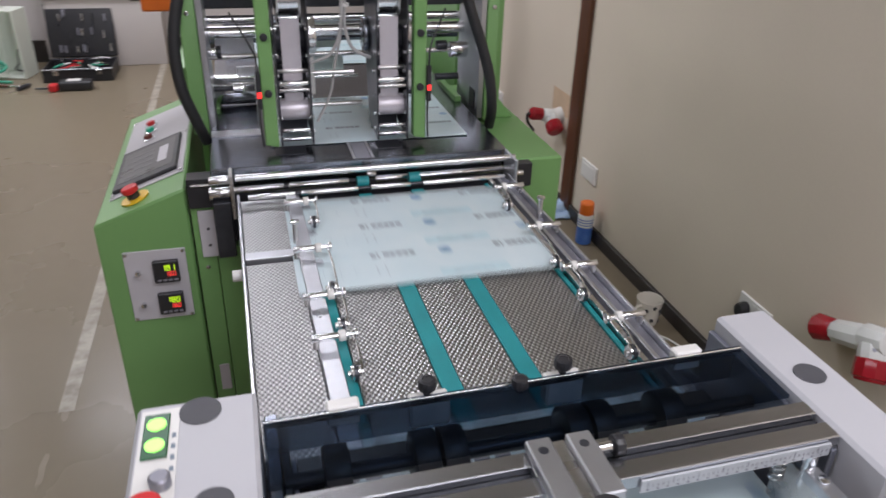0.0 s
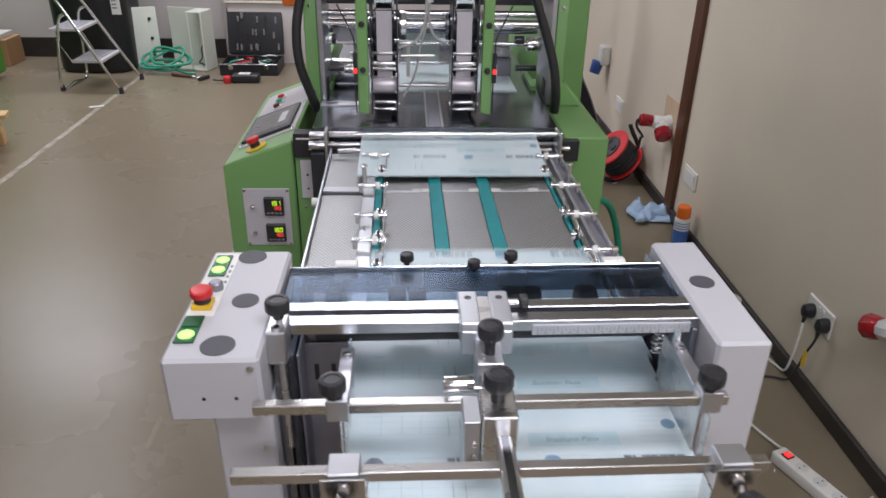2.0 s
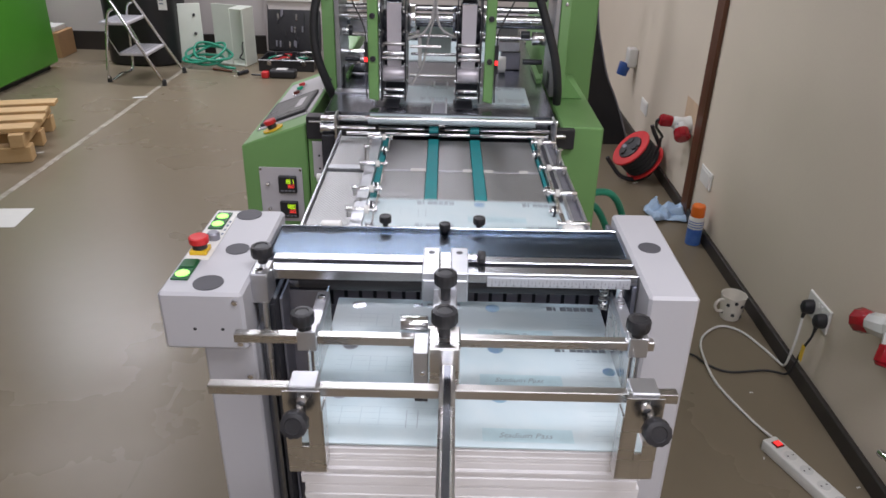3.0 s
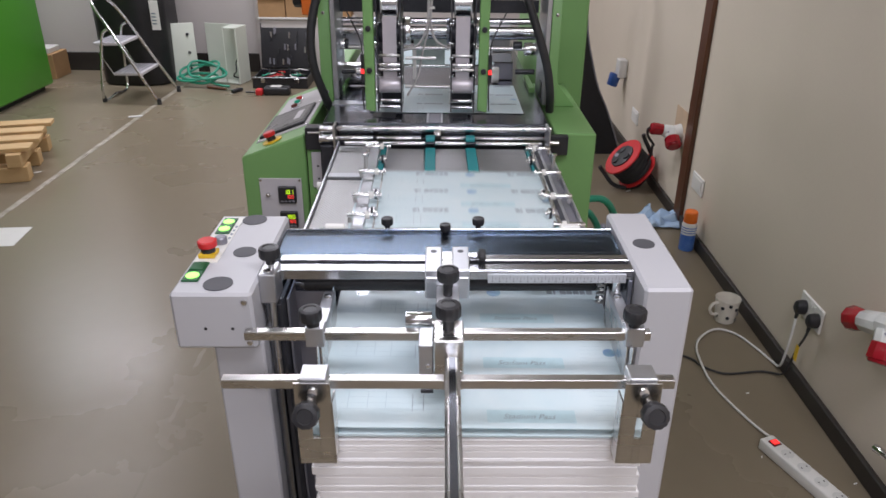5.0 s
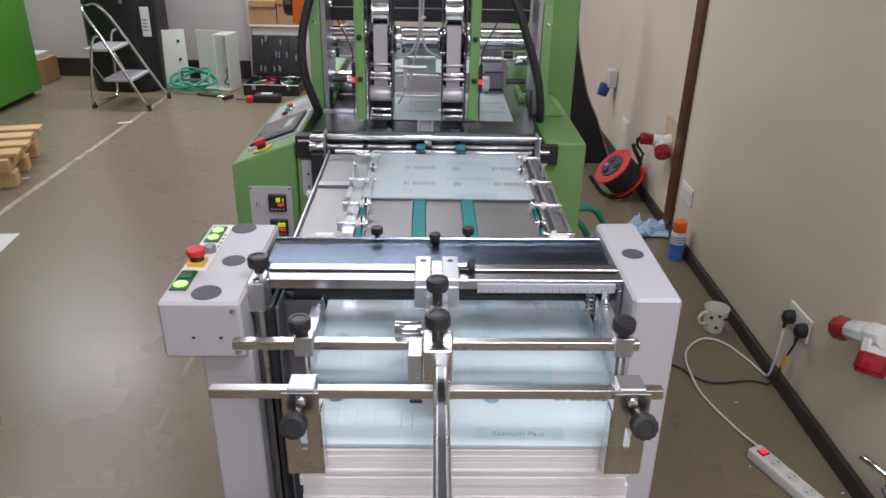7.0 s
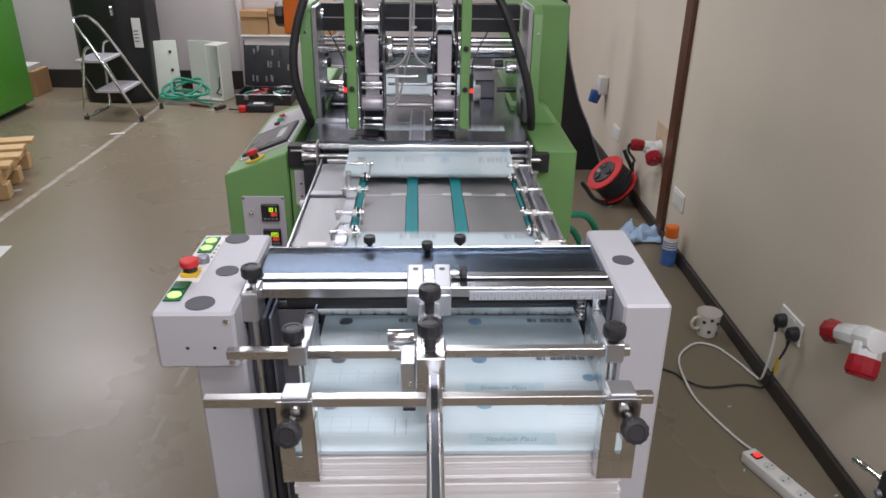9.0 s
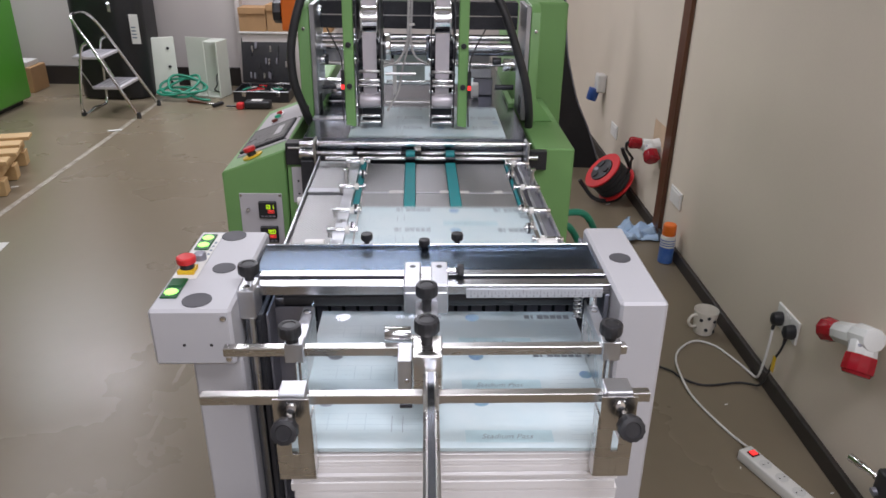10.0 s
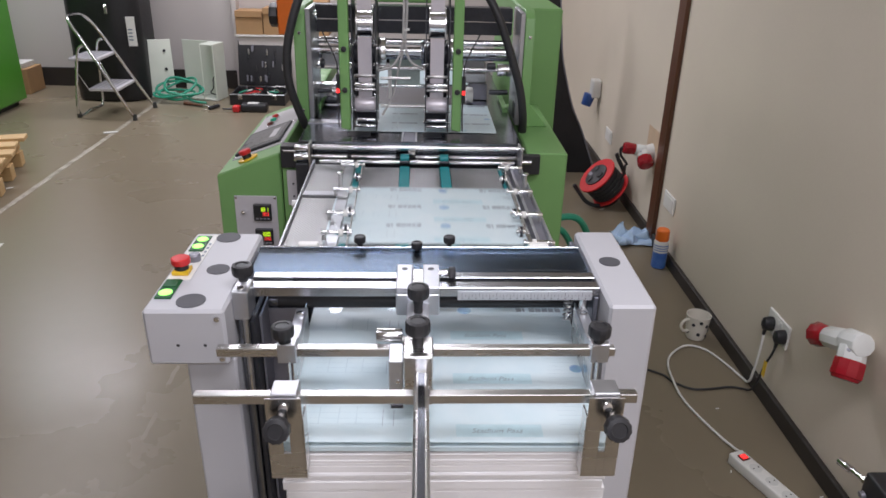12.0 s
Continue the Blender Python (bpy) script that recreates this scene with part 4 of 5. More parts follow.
# feeder behind
part("feed_board", box(0.20, 2.755, 0.010, 0.71, 2.78, 0.960, 0.002), GREYMETAL, press)
part("feed_chute", prism([(4.24, 0.572), (3.70, 0.690), (3.23, 0.825), (2.785, 0.962), (2.785, 0.950), (3.23, 0.812), (3.70, 0.677), (4.24, 0.559)], 0.25, 0.66, "x", 0), GREYMETAL, press)
for x in (0.26, 0.63):
    part("chute_leg", box(x, 3.60, 0.010, x + 0.02, 3.63, 0.69, 0.001), GREYMETAL, press)
feed = group_of("feed_pile", (0.456, 4.4, 0), "stack of printed sheets waiting in the feeder", "paper")
part("pile", box(0.250, 4.238, 0.10, 0.662, 4.564, 0.5855, 0.001), STACKPAPER, feed)
part("pallet", box(0.22, 4.20, 0.010, 0.69, 4.60, 0.099, 0.004), PINE, feed)
knobt = part("hand_wheel", cyl((-0.040, 2.15, 1.235), (-0.012, 2.15, 1.235), 0.038, seg=8, b=0.006), BLACK, press, "black hand wheel")
part("gear_box", box(-0.008, 2.10, 1.18, 0.0865, 2.19, 1.29, 0.004), ORANGE, press, "orange gear housing")

press.matrix_basis = Matrix.Translation((0.004, 0, -0.010)) @ press.matrix_basis

# ---- along the side wall ----
# laid out from a wall at XS, then carried out to the real one
XS = 1.604
before = set(scene.objects)
def wall_plate(y0, y1, z0, z1, label):
    g = group_of("wall_socket", (XS, (y0 + y1) / 2, z0), label, "socket")
    part("plate", box(XS - 0.009, y0, z0, XS - 0.0005, y1, z1, 0.003), WPLASTIC, g)
    return g


s1 = wall_plate(1.715, 1.866, 0.243, 0.328, "white double wall socket with two black plugs in it")
for y in (1.826, 1.737):
    pl = part("plug", merge(lathe([(0.024, 0), (0.025, 0.012), (0.021, 0.030), (0.010, 0.036)], 24), None, Matrix.Translation((XS - 0.009, y, 0.283)) @ Matrix.Rotation(-math.pi / 2, 4, "Y") @ Matrix.Diagonal((1.05, 0.85, 1, 1))), BLACK, s1, "black mains plug")
    part("collar", cyl((XS - 0.030, y, 0.262), (XS - 0.032, y, 0.240), 0.007, 0.005), BLACK, pl)
for y in (1.792, 1.770):
    part("rocker", box(XS - 0.012, y - 0.006, 0.300, XS - 0.009, y + 0.006, 0.318, 0.001), WPLASTIC, s1)
s2 = wall_plate(2.912, 3.066, 0.243, 0.328, "white blank wall outlet plate")
part("cover", box(XS - 0.012, 2.930, 0.256, XS - 0.009, 3.048, 0.315, 0.001), WPLASTIC, s2)
s3 = wall_plate(4.180, 4.335, 0.226, 0.310, "white wall outlet plate beyond the cable reel")
part("cover", box(XS - 0.012, 4.20, 0.24, XS - 0.009, 4.315, 0.296, 0.001), WPLASTIC, s3)
s4 = group_of("wall_inlet", (XS, 5.1, 0.3), "white wall socket with a blue industrial plug", "socket")
part("housing", box(XS - 0.06, 4.60, 0.43, XS - 0.0005, 4.70, 0.55, 0.01), WPLASTIC, s4)
part("plug", cyl((XS - 0.062, 4.66, 0.45), (XS - 0.085, 4.655, 0.37), 0.040, 0.034, b=0.004), mat("blue_plastic", (0.03, 0.09, 0.32), 0.4), s4, "blue industrial plug")
solid("wall_patch", box(XS - 0.0015, 3.22, 0.44, XS - 0.0003, 3.47, 0.55, 0), mat("bare_plaster", (0.56, 0.41, 0.28), 0.85, vary=0.12, scale=12), "bare brownish plaster patch on the wall", "patch")


def red_adaptor(at, label, trunk, ends, mount):
    """White three-way body with red plug and socket ends."""
    g = group_of("socket_adaptor", at, label, "socket adaptor")
    bm = bmesh.new()
    for p0, p1, r0, r1 in trunk:
        cyl(p0, p1, r0, r1, seg=10, bm=bm, b=0.004)
    part("body", bm, GLOSSWHITE, g, "white plastic three-way body")
    for p0, p1, r0, r1 in ends:
        d = (Vector(p1) - Vector(p0)).normalized()
        e = part("red_socket", cyl(p0, p1, r0, r1, seg=10, b=0.003), DARKRED, g, "dark red industrial socket end")
        part("lid", cyl(Vector(p1) + d * 0.0005, Vector(p1) + d * 0.009, r1 * 0.9, r1 * 0.78, seg=20, b=0.002), DARKRED, e)
    for (p0, p1, r0, r1), f in zip(trunk, (0.35, 0.5, 0.5)):
        c = Vector(p0).lerp(Vector(p1), f) + Vector((-0.62, -0.45, 0.64)).normalized() * (r0 + (r1 - r0) * f)
        part("screw", cyl(c - Vector((-0.0031, -0.0022, 0.0032)), c + Vector((-0.0008, -0.0006, 0.0008)), 0.005, seg=12), GREYMETAL, g)
    part("back_box", mount, WPLASTIC, g)
    return g


red_adaptor((XS, 1.28, 0.50), "white and dark red three-way industrial socket adaptor on the wall",
            [((1.551, 1.445, 0.462), (1.549, 1.345, 0.503), 0.031, 0.036), ((1.549, 1.355, 0.503), (1.548, 1.290, 0.528), 0.037, 0.032), ((1.545, 1.325, 0.505), (1.535, 1.305, 0.468), 0.036, 0.037)],
            [((1.551, 1.445, 0.462), (1.553, 1.502, 0.436), 0.029, 0.038), ((1.537, 1.308, 0.472), (1.522, 1.288, 0.432), 0.040, 0.042)],
            box(XS - 0.045, 1.33, 0.475, XS - 0.0005, 1.38, 0.515, 0.006))
red_adaptor((XS, 3.36, 0.44), "white and dark red three-way industrial adaptor above a cable reel",
            [((1.510, 3.365, 0.441), (1.560, 3.36, 0.428), 0.030, 0.038), ((1.552, 3.36, 0.425), (1.556, 3.335, 0.405), 0.040, 0.038)],
            [((1.510, 3.365, 0.441), (1.456, 3.367, 0.447), 0.029, 0.033), ((1.556, 3.337, 0.406), (1.558, 3.300, 0.376), 0.039, 0.042)],
            cyl((1.560, 3.36, 0.428), (XS - 0.0005, 3.36, 0.428 + 0.004), 0.034, 0.042, seg=16))

# cords
bc = group_of("mains_cable", (1.5, 1.7, 0), "black mains cable with a yellow tag", "cable")
part("cord", tube([(XS - 0.031, 1.737, 0.242), (1.570, 1.742, 0.212), (1.566, 1.760, 0.16), (1.565, 1.778, 0.09), (1.560, 1.80, 0.03), (1.545, 1.84, 0.006), (1.503, 1.849, 0.005), (1.379, 1.834, 0.005), (1.312, 1.878, 0.005), (1.277, 1.933, 0.005), (1.15, 2.00, 0.005), (0.95, 2.05, 0.005)], 0.0040, 8), RUBBER, bc)
part("tag", box(1.5605, 1.742, 0.120, 1.5625, 1.762, 0.178, 0.0005), YELLOW, bc, "yellow paper tag")

# power strip
strip = group_of("power_strip", (1.46, 1.32, 0), "white multi-way power strip with a red lit switch", "power strip")
SM = Matrix.Translation((1.368, 1.461, 0)) @ Matrix.Rotation(math.atan2(1.16 - 1.478, 1.525 - 1.398), 4, "Z")
part("body", box(0.0, -0.026, 0.001, 0.40, 0.026, 0.040, 0.006, None, SM), WPLASTIC, strip)
part("cord", tube([(XS - 0.031, 1.826, 0.242), (1.571, 1.822, 0.18), (1.570, 1.828, 0.10), (1.572, 1.85, 0.03), (1.574, 1.91, 0.007), (1.553, 1.991, 0.006), (1.510, 2.095, 0.006), (1.443, 2.128, 0.006), (1.366, 2.069, 0.006), (1.326, 1.99, 0.006), (1.308, 1.87, 0.0135), (1.312, 1.78, 0.006), (1.331, 1.688, 0.006), (1.365, 1.58, 0.006), (1.385, 1.52, 0.010), (1.398, 1.475, 0.018)], 0.0043, 10), WPLASTIC, strip, "white cord looping over the floor")
sw = part("switch", box(0.022, -0.014, 0.040, 0.048, 0.014, 0.044, 0.001, None, SM), mat("dark_red_surround", (0.10, 0.01, 0.01), 0.4), strip)
part("rocker", box(0.026, -0.010, 0.044, 0.044, 0.010, 0.0465, 0.001, None, SM), LEDRED, sw)
for i in range(5):
    so = part("outlet", cyl(SM @ Vector((0.085 + 0.062 * i, 0, 0.040)), SM @ Vector((0.085 + 0.062 * i, 0, 0.0412)), 0.0215, seg=28), WPLASTIC, strip)
    part("well", cyl(SM @ Vector((0.085 + 0.062 * i, 0, 0.0413)), SM @ Vector((0.085 + 0.062 * i, 0, 0.0417)), 0.0185, seg=28), mat("shadowed_outlet", (0.58, 0.58, 0.56), 0.5) if i == 0 else bpy.data.materials["shadowed_outlet"], so)
    for q in (-0.0095, 0.0095):
        part("pin_hole", cyl(SM @ Vector((0.085 + 0.062 * i, q, 0.0418)), SM @ Vector((0.085 + 0.062 * i, q, 0.0421)), 0.0026, seg=10), BLACK, so)

# mug
mug = group_of("mug", (1.517, 2.205, 0), "cream mug with dark dots standing on the floor", "mug")
MM = Matrix.Translation((1.517, 2.205, 0.0))
part("cup", lathe([(0.030, 0.0), (0.033, 0.003), (0.037, 0.03), (0.041, 0.075), (0.043, 0.092), (0.041, 0.092), (0.038, 0.075), (0.034, 0.03), (0.028, 0.008), (0.002, 0.007)], 36, MM), MUGGLAZE, mug)
part("handle", tube([(1.482, 2.192, 0.078), (1.461, 2.184, 0.080), (1.449, 2.180, 0.062), (1.459, 2.184, 0.040), (1.481, 2.192, 0.032)], 0.0052, 10), MUGGLAZE, mug)
for a, z in ((-100, 0.03), (-60, 0.062), (-130, 0.066), (-20, 0.035), (-95, 0.078), (-160, 0.03), (-45, 0.018)):
    r0 = 0.0345 + 0.075 * z
    c, s = math.cos(radians(a)), math.sin(radians(a))
    part("dot", cyl((1.517 + r0 * c, 2.205 + r0 * s, z), (1.517 + (r0 + 0.0028) * c, 2.205 + (r0 + 0.0028) * s, z), 0.0062, seg=14), DARKSTEEL, mug)

mug.matrix_basis = Matrix.Translation((-0.014, 0, 0)) @ mug.matrix_basis @ Matrix.Scale(1.13, 4)

# spray can and tissue
can = group_of("spray_can", (1.545, 2.86, 0), "blue and white spray can with an orange cap", "can")
CM = Matrix.Translation((1.545, 2.86, 0))
part("body", lathe([(0.028, 0.001), (0.031, 0.004), (0.031, 0.075), (0.031, 0.0755)], 32, CM), CANBLUE, can)
part("label", lathe([(0.0312, 0.076), (0.0312, 0.118), (0.029, 0.126), (0.026, 0.128)], 32, CM), WPLASTIC, can)
part("cap", lathe([(0.0275, 0.128), (0.0285, 0.130), (0.0275, 0.172), (0.024, 0.177), (0.010, 0.178)], 32, CM), ORANGE, can)
bm = bmesh.new()
for i in range(3):
    cyl((1.545, 2.86, 0.084 + 0.011 * i), (1.545, 2.86, 0.088 + 0.011 * i), 0.0316, seg=32, bm=bm)
part("label_print", bm, CANBLUE, can)


can.matrix_basis = can.matrix_basis @ Matrix.Scale(1.12, 4)


def crumple(name, at, size, material, label, category, seed, flat=1.0):
    """A crumpled soft lump from a folded grid."""
    rn = random.Random(seed)
    bm = bmesh.new()
    n = 16
    vs = []
    for i in range(n + 1):
        for j in range(n + 1):
            u, v = i / n - 0.5, j / n - 0.5
            p = Vector((u * size * 1.3, v * size, 0))
            h = abs(noise.noise(Vector((u * 3 + seed, v * 3, 0.3)))) + 0.3 * abs(noise.noise(Vector((u * 7, v * 7 + seed, 1.7))))
            edge = max(0.0, 1 - (2 * max(abs(u), abs(v))) ** 2)
            p += Vector((noise.noise(Vector((u * 4, v * 4, seed))), noise.noise(Vector((u * 4, v * 4, seed + 9))), 0)) * size * 0.25
            p.z = 0.004 + flat * size * 0.75 * h * (0.15 + edge)
            vs.append(bm.verts.new(p + Vector(at)))
    for i in range(n):
        for j in range(n):
            bm.faces.new((vs[i * (n + 1) + j], vs[(i + 1) * (n + 1) + j], vs[(i + 1) * (n + 1) + j + 1], vs[i * (n + 1) + j + 1]))
    ob = solid(name, bm, material, label, category)
    sk = ob.modifiers.new("thickness", "SOLIDIFY")
    sk.thickness = 0.0015
    return ob


crumple("tissue", (1.525, 3.19, 0.0), 0.19, CLOTHBLUE, "crumpled pale blue tissue on the floor", "tissue", 3, 0.9)

# cable reel
reel = group_of("cable_reel", (1.45, 3.69, 0), "red and black cable reel lying on its stand", "cable reel")
RM = Matrix.Translation((1.452, 3.69, 0.142)) @ Vector((-0.735, -0.142, 0.704)).to_track_quat("Z", "Y").to_matrix().to_4x4()


def ring(r0, r1, z0, z1, m, seg=40):
    return lathe([(r0, z0), (r1 - 0.004, z0), (r1, z0 + 0.004), (r1, z1 - 0.004), (r1 - 0.004, z1), (r0, z1)], seg, m)


for z in (0.060, -0.072):
    part("flange", ring(0.02, 0.122, z, z + 0.012, RM), RED, reel, "red plastic flange")
for i in range(9):
    part("cable_turn", ring(0.05, 0.104 + 0.005 * (i % 2), -0.059 + 0.0131 * i, -0.0462 + 0.0131 * i, RM), RUBBER, reel)
hub = part("hub", lathe([(0.074, 0.072), (0.072, 0.079), (0.030, 0.083), (0.005, 0.083)], 32, RM), BLACK, reel)
for a in (20, 140, 260):
    c, s = 0.042 * math.cos(radians(a)), 0.042 * math.sin(radians(a))
    part("outlet", lathe([(0.021, 0.080), (0.021, 0.088), (0.016, 0.089)], 20, RM @ Matrix.Translation((c, s, 0))), RUBBER, hub)
part("label", box(-0.055, -0.026, 0.083, -0.020, -0.004, 0.0842, 0, None, RM), GREYMETAL, hub)
part("stand", tube([(1.272, 3.655, 0.138), (1.300, 3.655, 0.10), (1.355, 3.645, 0.036), (1.43, 3.645, 0.014), (1.52, 3.70, 0.014), (1.575, 3.76, 0.05), (1.585, 3.76, 0.13)], 0.012, 10), BLACK, reel)
part("handle", tube([(1.515, 3.72, 0.31), (1.530, 3.72, 0.275), (1.558, 3.72, 0.225), (1.580, 3.74, 0.18), (1.585, 3.76, 0.13)], 0.012, 10), BLACK, reel)
solid("reel_cord", tube([(1.447, 3.368, 0.449), (1.436, 3.372, 0.440), (1.445, 3.385, 0.40), (1.49, 3.42, 0.345), (1.515, 3.52, 0.30), (1.535, 3.60, 0.22), (1.515, 3.64, 0.15)], 0.007, 8), RUBBER, "black cord rising from the reel to the adaptor", "cable")

# green air hoses beside the press
for i, (dx, dz) in enumerate(((0.0, 0.0), (0.05, 0.05))):
    solid("air_hose", tube([(0.835, 2.05, 0.52 + dz), (0.90 + dx, 2.10, 0.50 + dz), (0.985 + dx, 2.20, 0.34 + dz), (1.03 + dx, 2.22, 0.17), (1.01 + dx, 2.12, 0.03), (0.95 + dx, 1.95, 0.012), (0.80, 1.72 - 0.1 * i, 0.012)], 0.0125, 10), GREENHOSE, "green rubber air hose curving to the floor", "hose", "air hoses")
# fitting at the foot of the wall
fit_ = group_of("air_fitting", (1.603, 1.05, 0.2), "black and chrome air line fitting on the wall", "fitting")
part("nozzle", cyl((1.533, 1.195, 0.243), (1.545, 1.150, 0.248), 0.0105, b=0.002), CHROME, fit_)
part("sleeve", cyl((1.545, 1.150, 0.248), (1.553, 1.112, 0.252), 0.008), CHROME, fit_)
part("nut", cyl((1.553, 1.112, 0.252), (1.556, 1.098, 0.2535), 0.011, seg=6), STEEL, fit_)
part("body", box(1.538, 1.010, 0.205, 1.6035, 1.0975, 0.295, 0.010), BLACK, fit_)
part("gland", cyl((1.5375, 1.075, 0.235), (1.527, 1.075, 0.232), 0.011), GREYMETAL, fit_)
fit_.matrix_basis = Matrix.Translation((0, 0.035, -0.044)) @ fit_.matrix_basis
# dark sheet leaning in the gap behind the press
arc = [(1.02, 0.0), (1.02, 1.35), (1.20, 1.25), (1.238, 0.94), (1.262, 0.755), (1.303, 0.60), (1.355, 0.44), (1.425, 0.297), (1.485, 0.150), (1.535, 0.02), (1.535, 0.0)]
bp_ = group_of("black_board", (1.25, 4.30, 0), "black board with a curved pale edge leaning behind the press", "board")
part("board", prism(arc, 4.30, 4.315, "y", 0.002), BLACKCLOTH, bp_)
part("edge", tube([(x, 4.295, z) for x, z in arc[2:-1]], 0.005, 6), GREYMETAL, bp_)

for ob in [q for q in scene.objects if q not in before and q.parent is None]:
    ob.matrix_basis = Matrix.Translation((XW - XS, 0, 0)) @ ob.matrix_basis

# ---- far end of the room ----
# laid out at a larger scale, then drawn in to the end wall
before = set(scene.objects)
lad = group_of("step_ladder", (-2.37, 6.1, 0), "chromed two-step folding ladder with grey treads", "step ladder")
B0, C0, A0, D0 = Vector((-2.13, 5.845, 0)), Vector((-2.115, 6.31, 0)), Vector((-2.635, 5.915, 0)), Vector((-2.61, 6.35, 0))
UPB, UPC = Vector((-2.475, 5.90, 0.62)), Vector((-2.465, 6.28, 0.62))
part("front_frame", tube([B0 + Vector((0, 0, 0.01)), B0.lerp(UPB, 0.5), UPB, UPB + Vector((-0.10, 0.02, 0.155)), UPB + Vector((-0.145, 0.10, 0.215)), UPC + Vector((-0.145, -0.10, 0.215)), UPC + Vector((-0.10, -0.02, 0.155)), UPC, C0.lerp(UPC, 0.5), C0 + Vector((0, 0, 0.01))], 0.0125, 10, 6), CHROME, lad, "chromed tube hoop frame")
part("rear_frame", tube([UPB + Vector((-0.02, 0, 0.0)), UPB + Vector((-0.075, 0, -0.06)), A0 + Vector((0.02, 0, 0.25)), A0 + Vector((0, 0, 0.02)), A0.lerp(D0, 0.5) + Vector((0, 0, 0.02)), D0 + Vector((0, 0, 0.02)), D0 + Vector((0.02, 0, 0.25)), UPC + Vector((-0.075, 0, -0.06)), UPC + Vector((-0.02, 0, 0.0))], 0.0115, 10, 6), CHROME, lad, "chromed rear frame")
for f, w in ((0.40, 0.20), (0.80, 0.20)):
    p, q = B0.lerp(UPB, f), C0.lerp(UPC, f)
    tr = part("tread", box(p.x - 0.235, p.y + 0.016, p.z - 0.012, p.x + 0.012, q.y - 0.016, p.z + 0.014, 0.006), GREYPLATE, lad, "grey ribbed tread")
    for i in range(6):
        part("rib", box(p.x - 0.225 + 0.038 * i, p.y + 0.02, p.z + 0.0142, p.x - 0.210 + 0.038 * i, q.y - 0.02, p.z + 0.017, 0.001), GREYMETAL, tr)
for p, q in ((B0.lerp(UPB, 0.40), A0 + Vector((0.03, 0, 0.42))), (C0.lerp(UPC, 0.40), D0 + Vector((0.03, 0, 0.42)))):
    part("brace", cyl(p + Vector((-0.22, 0.0, 0)), q, 0.005, seg=8), CHROME, lad)
for p in (A0, B0, C0):
    part("rubber_foot", cyl(p, p + Vector((0, 0, 0.05)), 0.020, 0.017, seg=14), RUBBER, lad)
# black wrapped cabinet
bc2 = group_of("covered_cabinet", (-2.55, 6.75, 0), "tall cabinet under a shiny black cover with a white label", "cabinet")
outline = [(-2.93, 6.62), (-2.86, 6.53), (-2.70, 6.50), (-2.45, 6.49), (-2.33, 6.54), (-2.26, 6.64), (-2.27, 7.0), (-2.92, 7.0)]
part("cover", prism(outline, 0.0, 1.75, "z", 0.03), BLACKCLOTH, bc2, "black wrapped cover")
lb = part("label", box(-2.345, 6.500, 0.52, -2.265, 6.505, 0.78, 0.001, None), WPLASTIC, bc2, "white paper label")
bm = bmesh.new()
for i in range(4):
    box(-2.335, 6.4985, 0.57 + 0.03 * i, -2.295, 6.4998, 0.582 + 0.03 * i, 0, bm)
part("label_print", bm, INK, lb)
part("latch", box(-2.52, 6.480, 0.80, -2.49, 6.492, 0.88, 0.004), CHROME, bc2)
# enclosure door, enclosure and hose
dp = group_of("enclosure_door", (-2.17, 6.75, 0), "cream steel enclosure door leaning upright", "panel")
DM = Matrix.Translation((-2.255, 6.69, 0)) @ Matrix.Rotation(radians(20), 4, "Z") @ Matrix.Rotation(radians(-6), 4, "X")
part("panel", box(-0.075, 0, 0.005, 0.215, 0.045, 0.545, 0.006, None, DM), ENCLOSURE, dp)
for z in (0.12, 0.27, 0.44):
    part("latch", cyl(DM @ Vector((0.15, 0.0, z)), DM @ Vector((0.15, -0.012, z)), 0.014, seg=14), DARKSTEEL, dp)
en = group_of("steel_enclosure", (-1.85, 6.85, 0), "open cream steel enclosure standing on the floor", "enclosure")
EM = Matrix.Translation((-1.99, 6.90, 0)) @ Matrix.Rotation(radians(-14), 4, "Z")
bm = bmesh.new()
for q in ((0, 0.0, 0.002, 0.44, 0.012, 0.53), (0.425, -0.20, 0.002, 0.44, -0.001, 0.53), (0.0, -0.20, 0.002, 0.424, -0.001, 0.017), (0.30, -0.20, 0.515, 0.424, -0.001, 0.53), (0.30, -0.21, 0.018, 0.312, -0.20, 0.53)):
    box(*q, 0.003, bm, EM)
part("shell", bm, ENCLOSURE, en)
part("wiring", tube([EM @ Vector(p) for p in ((0.40, -0.03, 0.25), (0.36, -0.10, 0.20), (0.38, -0.15, 0.12), (0.33, -0.12, 0.06), (0.39, -0.08, 0.03))], 0.006, 6), RUBBER, en)
coil = []
for i in range(46):
    a = i * 0.52
    coil.append((-1.95 + (0.19 + 0.05 * math.sin(i * 0.41)) * math.cos(a + 0.3 * math.sin(i * 0.2)), 6.55 + 0.10 * math.sin(a), 0.03 + 0.0016 * i + (0.05 + 0.03 * math.sin(i * 0.33)) * (1 + math.sin(a + 0.4))))
coil += [(-1.80, 6.47, 0.03), (-1.68, 6.45, 0.02)]
solid("hose_coil", tube(coil, 0.012, 8, 3), GREENHOSE, "coiled sea-green air hose by the enclosure", "hose")
hm = group_of("hammer", (-1.7, 6.36, 0), "small hammer with a dark handle", "hammer")
part("handle", cyl((-1.88, 6.43, 0.018), (-1.68, 6.35, 0.016), 0.016, 0.011), BROWN, hm)
part("shaft", cyl((-1.68, 6.35, 0.016), (-1.58, 6.31, 0.016), 0.008), CHROME, hm)
part("head", cyl((-1.60, 6.25, 0.018), (-1.54, 6.36, 0.018), 0.017, b=0.003), DARKSTEEL, hm)
